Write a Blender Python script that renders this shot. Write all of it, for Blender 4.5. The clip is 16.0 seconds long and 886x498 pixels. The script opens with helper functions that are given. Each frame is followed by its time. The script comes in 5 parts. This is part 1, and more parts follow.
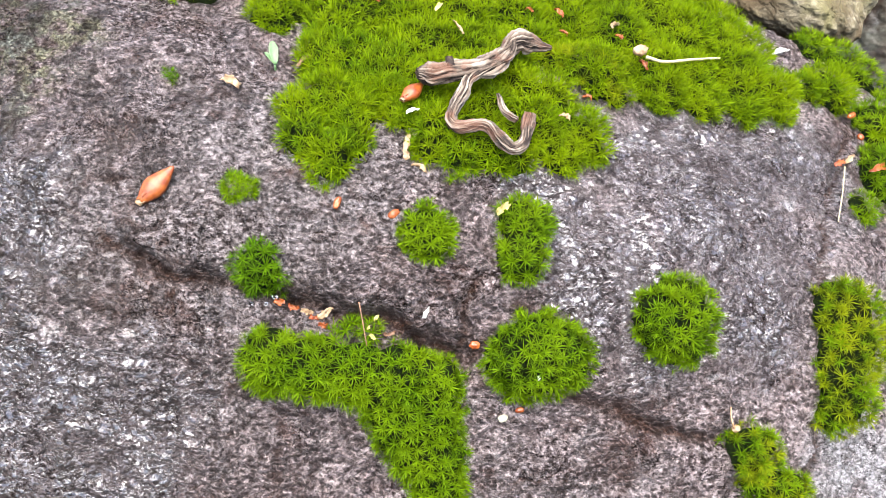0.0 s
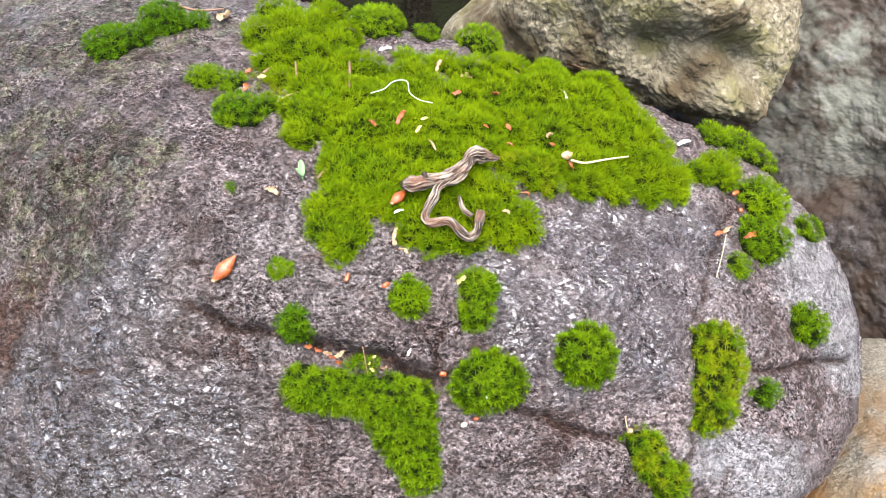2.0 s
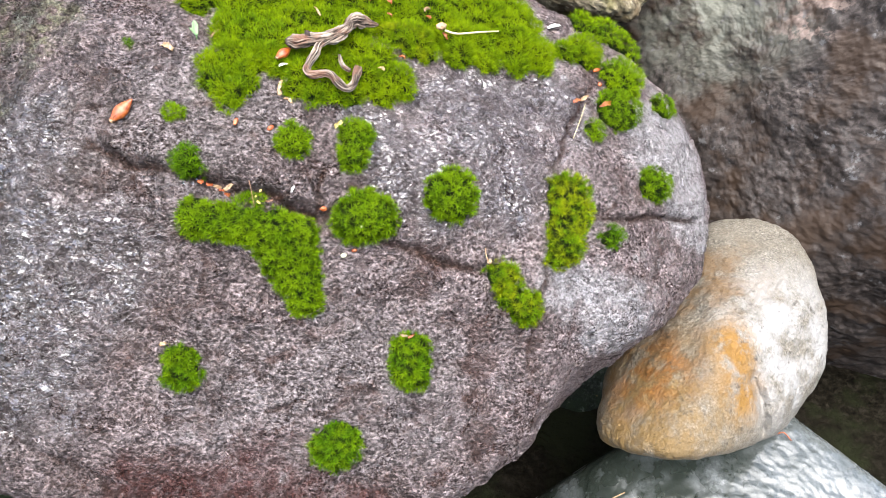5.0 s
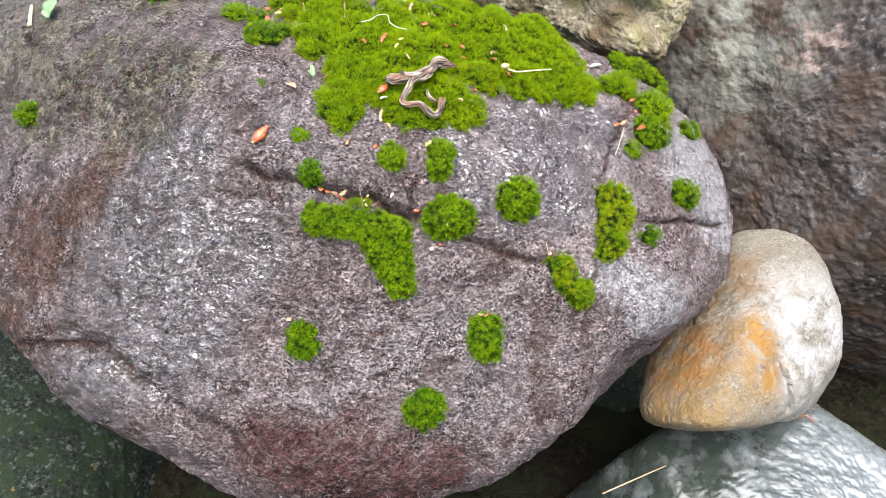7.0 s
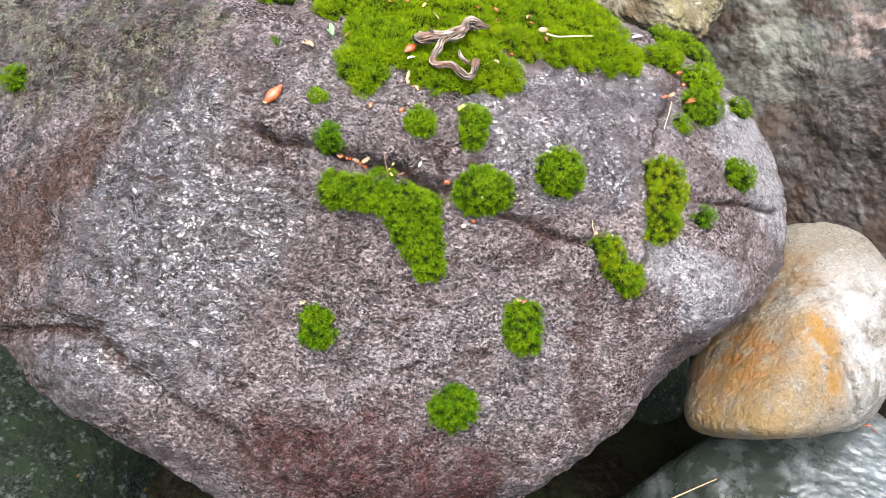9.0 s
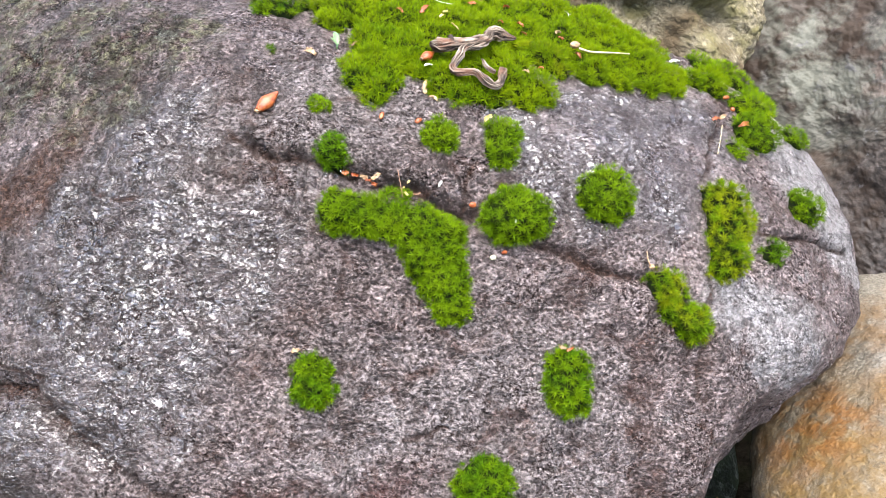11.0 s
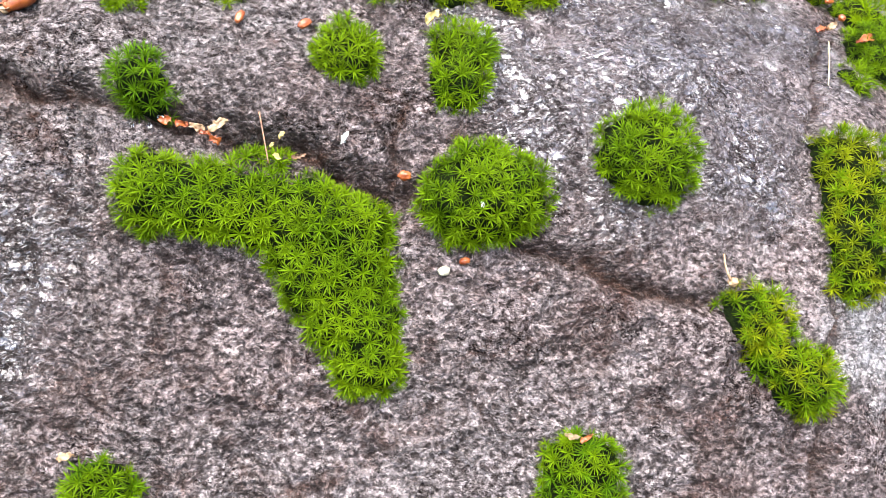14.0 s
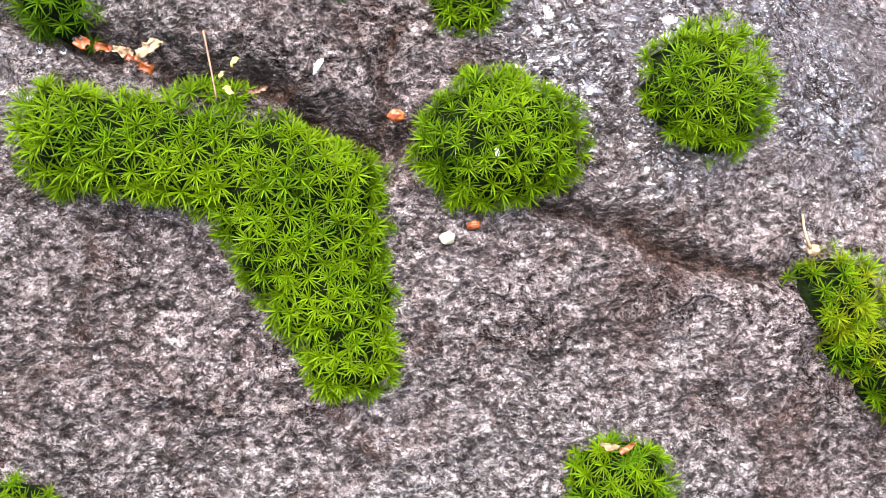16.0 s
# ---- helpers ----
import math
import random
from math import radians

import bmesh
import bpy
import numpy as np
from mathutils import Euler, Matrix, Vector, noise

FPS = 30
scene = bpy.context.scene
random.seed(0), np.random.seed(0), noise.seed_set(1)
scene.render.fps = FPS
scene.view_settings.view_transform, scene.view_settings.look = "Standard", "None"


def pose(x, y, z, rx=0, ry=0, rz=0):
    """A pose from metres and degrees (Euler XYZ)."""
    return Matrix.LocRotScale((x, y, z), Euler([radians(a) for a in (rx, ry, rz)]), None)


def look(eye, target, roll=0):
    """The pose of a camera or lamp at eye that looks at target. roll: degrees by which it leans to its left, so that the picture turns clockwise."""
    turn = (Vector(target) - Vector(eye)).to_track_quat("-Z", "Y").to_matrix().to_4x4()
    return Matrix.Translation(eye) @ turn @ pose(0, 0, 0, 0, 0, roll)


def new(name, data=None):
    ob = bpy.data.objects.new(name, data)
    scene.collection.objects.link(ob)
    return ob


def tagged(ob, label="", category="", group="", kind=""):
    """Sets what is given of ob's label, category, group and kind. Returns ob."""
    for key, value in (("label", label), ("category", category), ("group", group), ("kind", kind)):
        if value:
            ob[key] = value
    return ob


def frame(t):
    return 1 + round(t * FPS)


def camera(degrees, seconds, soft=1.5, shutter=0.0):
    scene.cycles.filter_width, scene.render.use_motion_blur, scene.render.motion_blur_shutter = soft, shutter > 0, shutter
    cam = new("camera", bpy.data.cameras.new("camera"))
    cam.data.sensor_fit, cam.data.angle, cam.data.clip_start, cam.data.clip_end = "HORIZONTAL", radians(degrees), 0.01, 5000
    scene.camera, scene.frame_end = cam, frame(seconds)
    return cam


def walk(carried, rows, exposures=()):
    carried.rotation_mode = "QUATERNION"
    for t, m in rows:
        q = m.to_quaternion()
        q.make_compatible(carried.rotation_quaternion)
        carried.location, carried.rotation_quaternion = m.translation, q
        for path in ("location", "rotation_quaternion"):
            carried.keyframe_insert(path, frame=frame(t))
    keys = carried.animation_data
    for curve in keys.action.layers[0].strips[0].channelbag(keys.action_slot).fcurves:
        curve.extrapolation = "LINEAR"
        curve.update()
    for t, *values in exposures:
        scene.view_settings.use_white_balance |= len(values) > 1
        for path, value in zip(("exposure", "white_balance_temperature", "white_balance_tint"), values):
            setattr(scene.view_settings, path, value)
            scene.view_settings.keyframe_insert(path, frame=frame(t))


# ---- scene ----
cam = camera(65.71, 16.0, soft=0.5)
PATH = [
    (0, (-0.00910, -0.16670, 0.22513), (-0.12637, 0.55576, -0.45628), -2.18),
    (0.5, (-0.00550, -0.15578, 0.24420), (-0.11954, 0.55365, -0.45129), -2.08),
    (1, (0.00654, -0.17194, 0.27135), (-0.11401, 0.54867, -0.41144), -2.45),
    (1.5, (0.01212, -0.19819, 0.30076), (-0.12725, 0.51936, -0.38167), -3.79),
    (2, (0.02418, -0.23190, 0.32945), (-0.11343, 0.49460, -0.34380), -3.92),
    (2.5, (0.05025, -0.24666, 0.33495), (-0.08369, 0.48983, -0.32811), -4.92),
    (3, (0.06256, -0.22992, 0.30386), (-0.04194, 0.50833, -0.36252), -2.61),
    (3.5, (0.07697, -0.22799, 0.29508), (0.01165, 0.50689, -0.37997), -0.67),
    (4, (0.08683, -0.25341, 0.29160), (0.03365, 0.46558, -0.40139), -0.10),
    (4.5, (0.08425, -0.29096, 0.28989), (0.02594, 0.41288, -0.41807), -0.77),
    (4.7, (0.08297, -0.30146, 0.29618), (0.02275, 0.39795, -0.41600), -0.21),
    (6.8, (0.05800, -0.42135, 0.35527), (-0.04160, 0.31822, -0.31041), -2.37),
    (7, (0.05374, -0.42458, 0.35379), (-0.04860, 0.31908, -0.30689), -2.60),
    (7.5, (0.04496, -0.41964, 0.32801), (-0.05255, 0.33426, -0.32170), -2.29),
    (8, (0.03975, -0.41810, 0.31142), (-0.04919, 0.34378, -0.33015), -1.40),
    (8.5, (0.02980, -0.40842, 0.29235), (-0.06042, 0.35331, -0.34924), -0.94),
    (9, (0.02451, -0.40304, 0.28667), (-0.07870, 0.36416, -0.34638), -1.99),
    (9.2, (0.02345, -0.40354, 0.28852), (-0.08560, 0.36825, -0.33793), -2.61),
    (11.3, (-0.00586, -0.34732, 0.19452), (-0.10330, 0.50405, -0.32091), -1.80),
    (11.5, (-0.00911, -0.34099, 0.19266), (-0.09493, 0.50533, -0.33304), -1.32),
    (12, (-0.01526, -0.33535, 0.18938), (-0.09355, 0.51409, -0.33246), -1.50),
    (12.5, (-0.00787, -0.32205, 0.17828), (-0.06376, 0.52716, -0.34680), -0.65),
    (13, (0.00899, -0.25665, 0.14796), (-0.09027, 0.58066, -0.38969), -2.53),
    (13.5, (0.01111, -0.22232, 0.12969), (-0.10395, 0.60602, -0.41859), -3.13),
    (14, (0.01502, -0.19196, 0.11379), (-0.10970, 0.63547, -0.43376), -3.73),
    (14.5, (0.01303, -0.18230, 0.11119), (-0.12329, 0.64012, -0.44112), -4.59),
    (15, (0.00642, -0.18243, 0.10780), (-0.13586, 0.63568, -0.44939), -4.82),
    (15.5, (0.00644, -0.18173, 0.10592), (-0.13217, 0.63361, -0.45622), -4.42),
    (16, (0.00926, -0.15090, 0.08841), (-0.12034, 0.63825, -0.51196), -4.39),
]
walk(cam, [(t, look(e, g, r)) for t, e, g, r in PATH], [(0, 2.33), (12.5, 2.37), (14, 2.49), (16, 2.52)])

# ---- world, sun ----
world = bpy.data.worlds.new("sky")
scene.world = world
world.use_nodes = True
sky = world.node_tree.nodes.new("ShaderNodeTexSky")
sky.sky_type, sky.sun_disc = "NISHITA", False
sky.sun_elevation, sky.sun_rotation = radians(75), radians(163)
sky.air_density, sky.dust_density, sky.ozone_density = 1.0, 2.0, 1.0
back = world.node_tree.nodes["Background"]
world.node_tree.links.new(sky.outputs[0], back.inputs[0])
back.inputs[1].default_value = 0.14
sun = new("sun", bpy.data.lights.new("sun", "SUN"))
sun.data.energy, sun.data.angle, sun.data.color = 3.5, radians(80), (1.0, 0.965, 0.92)
sun.matrix_world = look((0.08, -0.26, 1.0), (0, 0, 0))


# ---- materials ----
DAMP = 0.65


class Graph:
    """A small helper for node materials in world metres."""

    def __init__(self, name):
        self.mat = bpy.data.materials.new(name)
        self.mat.use_nodes = True
        self.tree = self.mat.node_tree
        self.bsdf = self.tree.nodes["Principled BSDF"]
        self.out = self.tree.nodes["Material Output"]
        geo = self.tree.nodes.new("ShaderNodeNewGeometry")
        self.place = geo.outputs["Position"]

    def node(self, kind, **values):
        n = self.tree.nodes.new(kind)
        for key, value in values.items():
            n.inputs[key].default_value = value
        return n

    def link(self, a, b):
        self.tree.links.new(a, b)

    def noise(self, scale, detail=4.0, rough=0.6, at=None, bend=0.0):
        n = self.node("ShaderNodeTexNoise", Scale=scale, Detail=detail, Roughness=rough, Distortion=bend)
        self.link(at or self.place, n.inputs["Vector"])
        return n.outputs["Fac"]

    def cells(self, scale, feature="F1", at=None, rand=1.0):
        n = self.node("ShaderNodeTexVoronoi", Scale=scale, Randomness=rand)
        n.feature = feature
        self.link(at or self.place, n.inputs["Vector"])
        return n

    def ramp(self, fac, *stops):
        n = self.node("ShaderNodeValToRGB")
        e = n.color_ramp.elements
        while len(e) < len(stops):
            e.new(0.5)
        for k, (pos, col) in enumerate(stops):
            e[k].position = pos
            e[k].color = (*col, 1) if isinstance(col, tuple) else (col, col, col, 1)
        self.link(fac, n.inputs["Fac"])
        return n.outputs["Color"]

    def mix(self, fac, a, b, how="MIX"):
        n = self.node("ShaderNodeMix")
        n.data_type, n.blend_type = "RGBA", how
        for sock, value in ((n.inputs[0], fac), (n.inputs[6], a), (n.inputs[7], b)):
            if isinstance(value, (int, float)):
                sock.default_value = value
            elif isinstance(value, tuple):
                sock.default_value = (*value, 1)
            else:
                self.link(value, sock)
        return n.outputs[2]

    def math(self, how, a, b=0.5):
        n = self.node("ShaderNodeMath")
        n.operation = how
        for sock, value in ((n.inputs[0], a), (n.inputs[1], b)):
            if isinstance(value, (int, float)):
                sock.default_value = value
            else:
                self.link(value, sock)
        return n.outputs[0]

    def near(self, centre, radius):
        """1 at a place, falling to 0 at a radius."""
        n = self.node("ShaderNodeVectorMath")
        n.operation = "DISTANCE"
        self.link(self.place, n.inputs[0])
        n.inputs[1].default_value = centre
        m = self.node("ShaderNodeMapRange")
        m.inputs["From Min"].default_value, m.inputs["From Max"].default_value = radius, radius * 0.35
        self.link(n.outputs["Value"], m.inputs["Value"])
        return m.outputs[0]

    def stretch(self, scale, turn=(0, 0, 0)):
        n = self.node("ShaderNodeMapping")
        n.inputs["Scale"].default_value = scale
        n.inputs["Rotation"].default_value = [radians(a) for a in turn]
        self.link(self.place, n.inputs["Vector"])
        return n.outputs[0]

    def damp(self, color):
        """Rain-soaked surfaces are about two thirds as light as dry ones."""
        return self.mix(1.0, color, (DAMP, DAMP, DAMP), "MULTIPLY")

    def set(self, color=None, rough=None, bumps=(), **more):
        if color is not None and not isinstance(color, tuple):
            color = self.damp(color)
        for name, value in (("Base Color", color), ("Roughness", rough)):
            if value is None:
                continue
            if isinstance(value, (int, float)):
                self.bsdf.inputs[name].default_value = value
            elif isinstance(value, tuple):
                self.bsdf.inputs[name].default_value = (*value, 1)
            else:
                self.link(value, self.bsdf.inputs[name])
        for name, value in more.items():
            self.bsdf.inputs[name.replace("_", " ")].default_value = value
        last = None
        for height, depth in bumps:
            n = self.node("ShaderNodeBump", Strength=1.0, Distance=depth)
            self.link(height, n.inputs["Height"])
            if last:
                self.link(last, n.inputs["Normal"])
            last = n.outputs["Normal"]
        if last:
            self.link(last, self.bsdf.inputs["Normal"])
        return self.mat


def wet_boulder_material():
    g = Graph("wet_grey_gneiss")

    def zone(spots, scale, spread=0.9, lo=0.3, hi=0.9, detail=7):
        """A patch round some places, with a ragged edge."""
        m = g.near(*spots[0])
        for spot in spots[1:]:
            m = g.math("MAXIMUM", m, g.near(*spot))
        rag = g.math("MULTIPLY", g.math("SUBTRACT", g.noise(scale * 0.6, detail, 0.72, bend=0.4), 0.5), spread * 3.2)
        return g.ramp(g.math("ADD", m, g.math("MULTIPLY", rag, g.math("MINIMUM", g.math("MULTIPLY", m, 3.0), 1.0))), (lo, 0.0), (hi, 1.0))

    def times(*values):
        out = values[0]
        for v in values[1:]:
            out = g.math("MULTIPLY", out, v)
        return out

    def invert(v):
        return g.math("SUBTRACT", 1.0, v)

    warp = g.node("ShaderNodeVectorMath")
    warp.operation = "MULTIPLY_ADD"
    drift = g.node("ShaderNodeTexNoise", Scale=420.0, Detail=2.0)
    g.link(g.place, drift.inputs["Vector"])
    g.link(drift.outputs["Color"], warp.inputs[0])
    warp.inputs[1].default_value = (0.0009, 0.0009, 0.0009)
    g.link(g.stretch((0.85, 1.1, 1.1), (0, 20, 18)), warp.inputs[2])
    bent = warp.outputs[0]

    # the grain: small uneven knobs with dark splits between them
    edge = g.cells(540, "DISTANCE_TO_EDGE", at=bent)
    tiny = g.noise(1500, 2, 0.6)
    grain = g.noise(470, 3, 0.6, at=g.stretch((0.85, 1.1, 1.1), (0, 20, 18)), bend=0.15)
    crinkle = g.math("ABSOLUTE", g.math("SUBTRACT", g.noise(230, 3, 0.6, at=g.stretch((0.85, 1.2, 1.2), (0, 20, 22)), bend=0.3), 0.5), 0)
    fold = g.math("ABSOLUTE", g.math("SUBTRACT", g.noise(84, 5, 0.66, at=g.stretch((0.8, 1.3, 1.3), (0, 20, 26)), bend=0.3), 0.5), 0)
    mid = g.noise(130, 5, 0.65)
    wide = g.noise(16, 5, 0.62)
    broken = g.ramp(g.noise(120, 4, 0.6), (0.38, 0.35), (0.6, 1.0))
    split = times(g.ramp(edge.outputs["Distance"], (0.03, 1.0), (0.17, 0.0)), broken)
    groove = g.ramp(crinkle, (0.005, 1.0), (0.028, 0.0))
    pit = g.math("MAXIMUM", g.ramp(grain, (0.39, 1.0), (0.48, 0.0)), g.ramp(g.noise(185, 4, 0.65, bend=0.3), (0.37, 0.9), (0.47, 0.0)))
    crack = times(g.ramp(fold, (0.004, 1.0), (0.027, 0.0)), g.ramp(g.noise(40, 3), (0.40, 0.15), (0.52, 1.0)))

    # zones of the boulder's skin
    flank = zone([((-0.215, 0.005, 0.045), 0.060), ((-0.235, -0.035, 0.010), 0.085), ((-0.230, -0.085, -0.040), 0.090), ((-0.165, -0.040, 0.0), 0.06), ((-0.275, -0.113, -0.075), 0.055)], 40, 0.6, 0.1, 0.8, 2)
    shelf = zone([((0.075, 0.10, 0.027), 0.085), ((0.130, 0.13, 0.014), 0.05), ((0.040, 0.040, 0.010), 0.05), ((0.095, 0.055, 0.0), 0.05), ((0.0, 0.06, 0.03), 0.035)], 44, 0.6, 0.1, 0.8, 2)
    film = g.math("MAXIMUM", flank, shelf)
    dry = zone([((-0.10, 0.045, 0.066), 0.085), ((-0.155, 0.012, 0.054), 0.04), ((0.01, -0.058, -0.098), 0.11), ((-0.08, -0.075, -0.085), 0.07)], 26, 0.7, 0.25, 0.9)
    brown = zone([((-0.35, -0.03, -0.018), 0.075), ((-0.305, -0.005, 0.018), 0.05), ((-0.285, 0.022, 0.042), 0.04), ((-0.37, -0.07, -0.062), 0.05)], 34, 1.0, 0.4, 0.95)
    rust = zone([((-0.125, -0.135, -0.146), 0.065), ((-0.06, -0.128, -0.165), 0.085), ((0.0, -0.115, -0.175), 0.04)], 30, 0.8, 0.2, 0.9)
    streak = zone([((0.081, -0.02, -0.075), 0.016), ((0.084, -0.035, -0.095), 0.018), ((0.086, -0.05, -0.118), 0.02), ((0.086, -0.062, -0.138), 0.02), ((0.118, -0.004, -0.07), 0.016), ((0.040, -0.008, -0.035), 0.022)], 60, 0.8, 0.15, 0.8)
    lichen = zone([((-0.372, 0.09, 0.058), 0.085), ((-0.31, 0.095, 0.082), 0.09), ((-0.245, 0.085, 0.089), 0.075), ((-0.265, 0.045, 0.065), 0.06), ((-0.42, 0.17, 0.09), 0.16), ((-0.30, 0.22, 0.12), 0.12)], 40, 1.0, 0.3, 0.9)
    chalk = zone([((0.145, 0.018, -0.058), 0.035), ((0.172, 0.012, -0.083), 0.05), ((0.195, 0.012, -0.104), 0.04), ((0.222, 0.16, -0.04), 0.07), ((0.250, 0.13, -0.075), 0.05)], 52, 1.1, 0.25, 0.75)

    # base colours; the grain ramp also holds glint on knobs and shade between
    base = g.ramp(grain, (0.38, (0.085, 0.062, 0.059)), (0.46, (0.25, 0.190, 0.184)), (0.53, (0.44, 0.340, 0.331)), (0.62, (0.76, 0.62, 0.605)))
    tone = g.ramp(wide, (0.40, (0.105, 0.076, 0.072)), (0.5, (0.27, 0.206, 0.201)), (0.60, (0.50, 0.405, 0.397)))
    base = g.mix(0.36, base, tone)
    base = g.mix(times(dry, 0.5), base, g.ramp(grain, (0.36, (0.17, 0.145, 0.142)), (0.62, (0.58, 0.52, 0.515))))
    stain = times(g.ramp(g.noise(36, 5, 0.7, bend=0.5), (0.50, 0.0), (0.62, 0.85)), g.ramp(mid, (0.38, 0.2), (0.56, 1.0)))
    base = g.mix(stain, base, (0.125, 0.062, 0.046))
    base = g.mix(times(film, 0.76), base, (0.105, 0.086, 0.088))
    # rain runs down the flank in dark streaks
    runs = g.noise(95, 5, 0.66, at=g.stretch((1.0, 0.30, 0.30), (0, 0, -12)), bend=0.2)
    side = g.near((-0.33, 0.02, 0.03), 0.30)
    base = g.mix(times(side, g.ramp(runs, (0.40, 0.85), (0.53, 0.0))), base, (0.048, 0.036, 0.028))
    base = g.mix(times(side, 0.25), base, (0.10, 0.076, 0.058))
    base = g.mix(times(brown, g.ramp(mid, (0.36, 0.15), (0.58, 0.8))), base, (0.150, 0.072, 0.043))
    base = g.mix(times(rust, g.ramp(mid, (0.34, 0.45), (0.55, 0.95))), base, (0.125, 0.045, 0.038))
    base = g.mix(times(streak, g.ramp(mid, (0.34, 0.3), (0.6, 0.8))), base, (0.115, 0.056, 0.042))
    base = g.mix(times(lichen, g.ramp(g.noise(150, 5, 0.7), (0.42, 0.0), (0.56, 0.9))), base, g.ramp(g.noise(48, 4), (0.40, (0.060, 0.062, 0.050)), (0.50, (0.18, 0.18, 0.115)), (0.60, (0.34, 0.33, 0.20))))
    pale = times(lichen, g.ramp(g.noise(75, 5, 0.72), (0.56, 0.0), (0.62, 0.8)))
    base = g.mix(pale, base, (0.34, 0.35, 0.29))
    base = g.mix(times(lichen, g.ramp(g.noise(120, 5, 0.7), (0.38, 0.8), (0.47, 0.0))), base, (0.020, 0.020, 0.015))
    base = g.mix(times(chalk, g.ramp(mid, (0.36, 0.5), (0.52, 0.95))), base, (0.64, 0.60, 0.605))
    fleck = g.cells(150)
    specks = times(g.ramp(fleck.outputs["Distance"], (0.16, 1.0), (0.30, 0.0)), g.ramp(g.noise(26, 3), (0.53, 0.0), (0.64, 0.7)))
    base = g.mix(times(specks, 0.5, invert(film)), base, (0.55, 0.48, 0.46))
    spot = g.cells(46)
    size = times(g.ramp(g.math("ADD", spot.outputs["Distance"], times(g.math("SUBTRACT", g.noise(260, 3, 0.7), 0.5), 0.5)), (0.07, 1.0), (0.16, 0.0)), g.ramp(g.noise(31, 2, at=spot.outputs["Position"]), (0.53, 0.0), (0.58, 0.7)))
    base = g.mix(times(size, invert(flank), invert(side)), base, (0.52, 0.48, 0.47))
    blot = g.cells(88)
    disc = g.ramp(g.math("ADD", blot.outputs["Distance"], times(g.math("SUBTRACT", g.noise(330, 3, 0.7), 0.5), 0.45)), (0.22, 1.0), (0.34, 0.0))
    crust = times(disc, g.ramp(g.noise(60, 2, at=blot.outputs["Position"]), (0.46, 0.0), (0.54, 0.8)), g.math("MAXIMUM", g.near((0.225, 0.12, -0.055), 0.13), g.near((0.13, 0.16, 0.018), 0.05)))
    base = g.mix(crust, base, (0.62, 0.585, 0.58))
    # near-black paints the shade of pits, splits, grooves and cracks into the base
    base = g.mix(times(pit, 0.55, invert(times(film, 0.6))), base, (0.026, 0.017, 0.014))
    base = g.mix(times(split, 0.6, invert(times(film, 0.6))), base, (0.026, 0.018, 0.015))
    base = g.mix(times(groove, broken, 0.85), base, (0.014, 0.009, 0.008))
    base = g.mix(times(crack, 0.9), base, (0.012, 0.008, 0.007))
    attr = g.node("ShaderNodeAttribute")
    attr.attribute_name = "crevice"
    # brown dirt along the cracks, deepened in colour for the shade inside them
    soil_shade = times(attr.outputs["Fac"], g.ramp(mid, (0.33, 0.5), (0.5, 1.0)))
    base = g.mix(soil_shade, base, g.ramp(grain, (0.40, (0.020, 0.010, 0.007)), (0.6, (0.085, 0.042, 0.028))))

    # relief of the stone itself, and of the water film that lies over it
    knob = g.math("MINIMUM", g.math("MULTIPLY", edge.outputs["Distance"], 3.2), 1.0)
    rough = g.ramp(g.noise(30, 4, 0.6), (0.4, 0.24), (0.62, 0.42))
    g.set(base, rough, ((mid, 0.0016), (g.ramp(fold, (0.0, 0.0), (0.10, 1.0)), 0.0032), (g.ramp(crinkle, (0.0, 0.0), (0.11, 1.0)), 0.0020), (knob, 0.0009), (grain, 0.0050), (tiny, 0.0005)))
    g.link(times(0.32, invert(times(film, 0.8)), invert(times(lichen, 0.85)), invert(times(brown, 0.6)), invert(times(rust, 0.5)), invert(times(pit, 0.7)), invert(times(groove, 0.7))), g.bsdf.inputs["Specular IOR Level"])
    last = None
    for height, depth in ((g.noise(60, 2, 0.5), 0.0012), (g.ramp(crinkle, (0.0, 0.0), (0.10, 1.0)), 0.0006), (g.noise(250, 1, 0.5, bend=0.3), 0.0005)):
        n = g.node("ShaderNodeBump", Strength=1.0, Distance=depth)
        g.link(height, n.inputs["Height"])
        if last:
            g.link(last, n.inputs["Normal"])
        last = n.outputs["Normal"]
    g.link(last, g.bsdf.inputs["Coat Normal"])
    # the coat stays on the raised grains and is masked from splits painted as shaded
    bare = times(invert(g.ramp(crinkle, (0.008, 1.0), (0.034, 0.0))), invert(times(pit, invert(times(film, 0.9)))), invert(times(split, 0.6)), invert(times(brown, 0.6)), g.ramp(fold, (0.006, 0.0), (0.032, 1.0)), invert(times(soil_shade, 0.9)), invert(times(lichen, 0.8)), invert(times(dry, 0.5)))
    wetness = g.math("ADD", times(film, g.ramp(g.noise(48, 4, 0.65), (0.38, 0.4), (0.6, 1.0))), g.ramp(g.noise(22, 4, 0.6), (0.42, 0.0), (0.64, 0.2)))
    g.link(times(g.math("MINIMUM", wetness, 1.0), bare), g.bsdf.inputs["Coat Weight"])
    g.link(g.math("SUBTRACT", g.ramp(g.noise(34, 4, 0.65), (0.40, 0.20), (0.62, 0.30)), times(film, 0.06)), g.bsdf.inputs["Coat Roughness"])
    g.bsdf.inputs["Coat IOR"].default_value = 1.95
    return g.mat


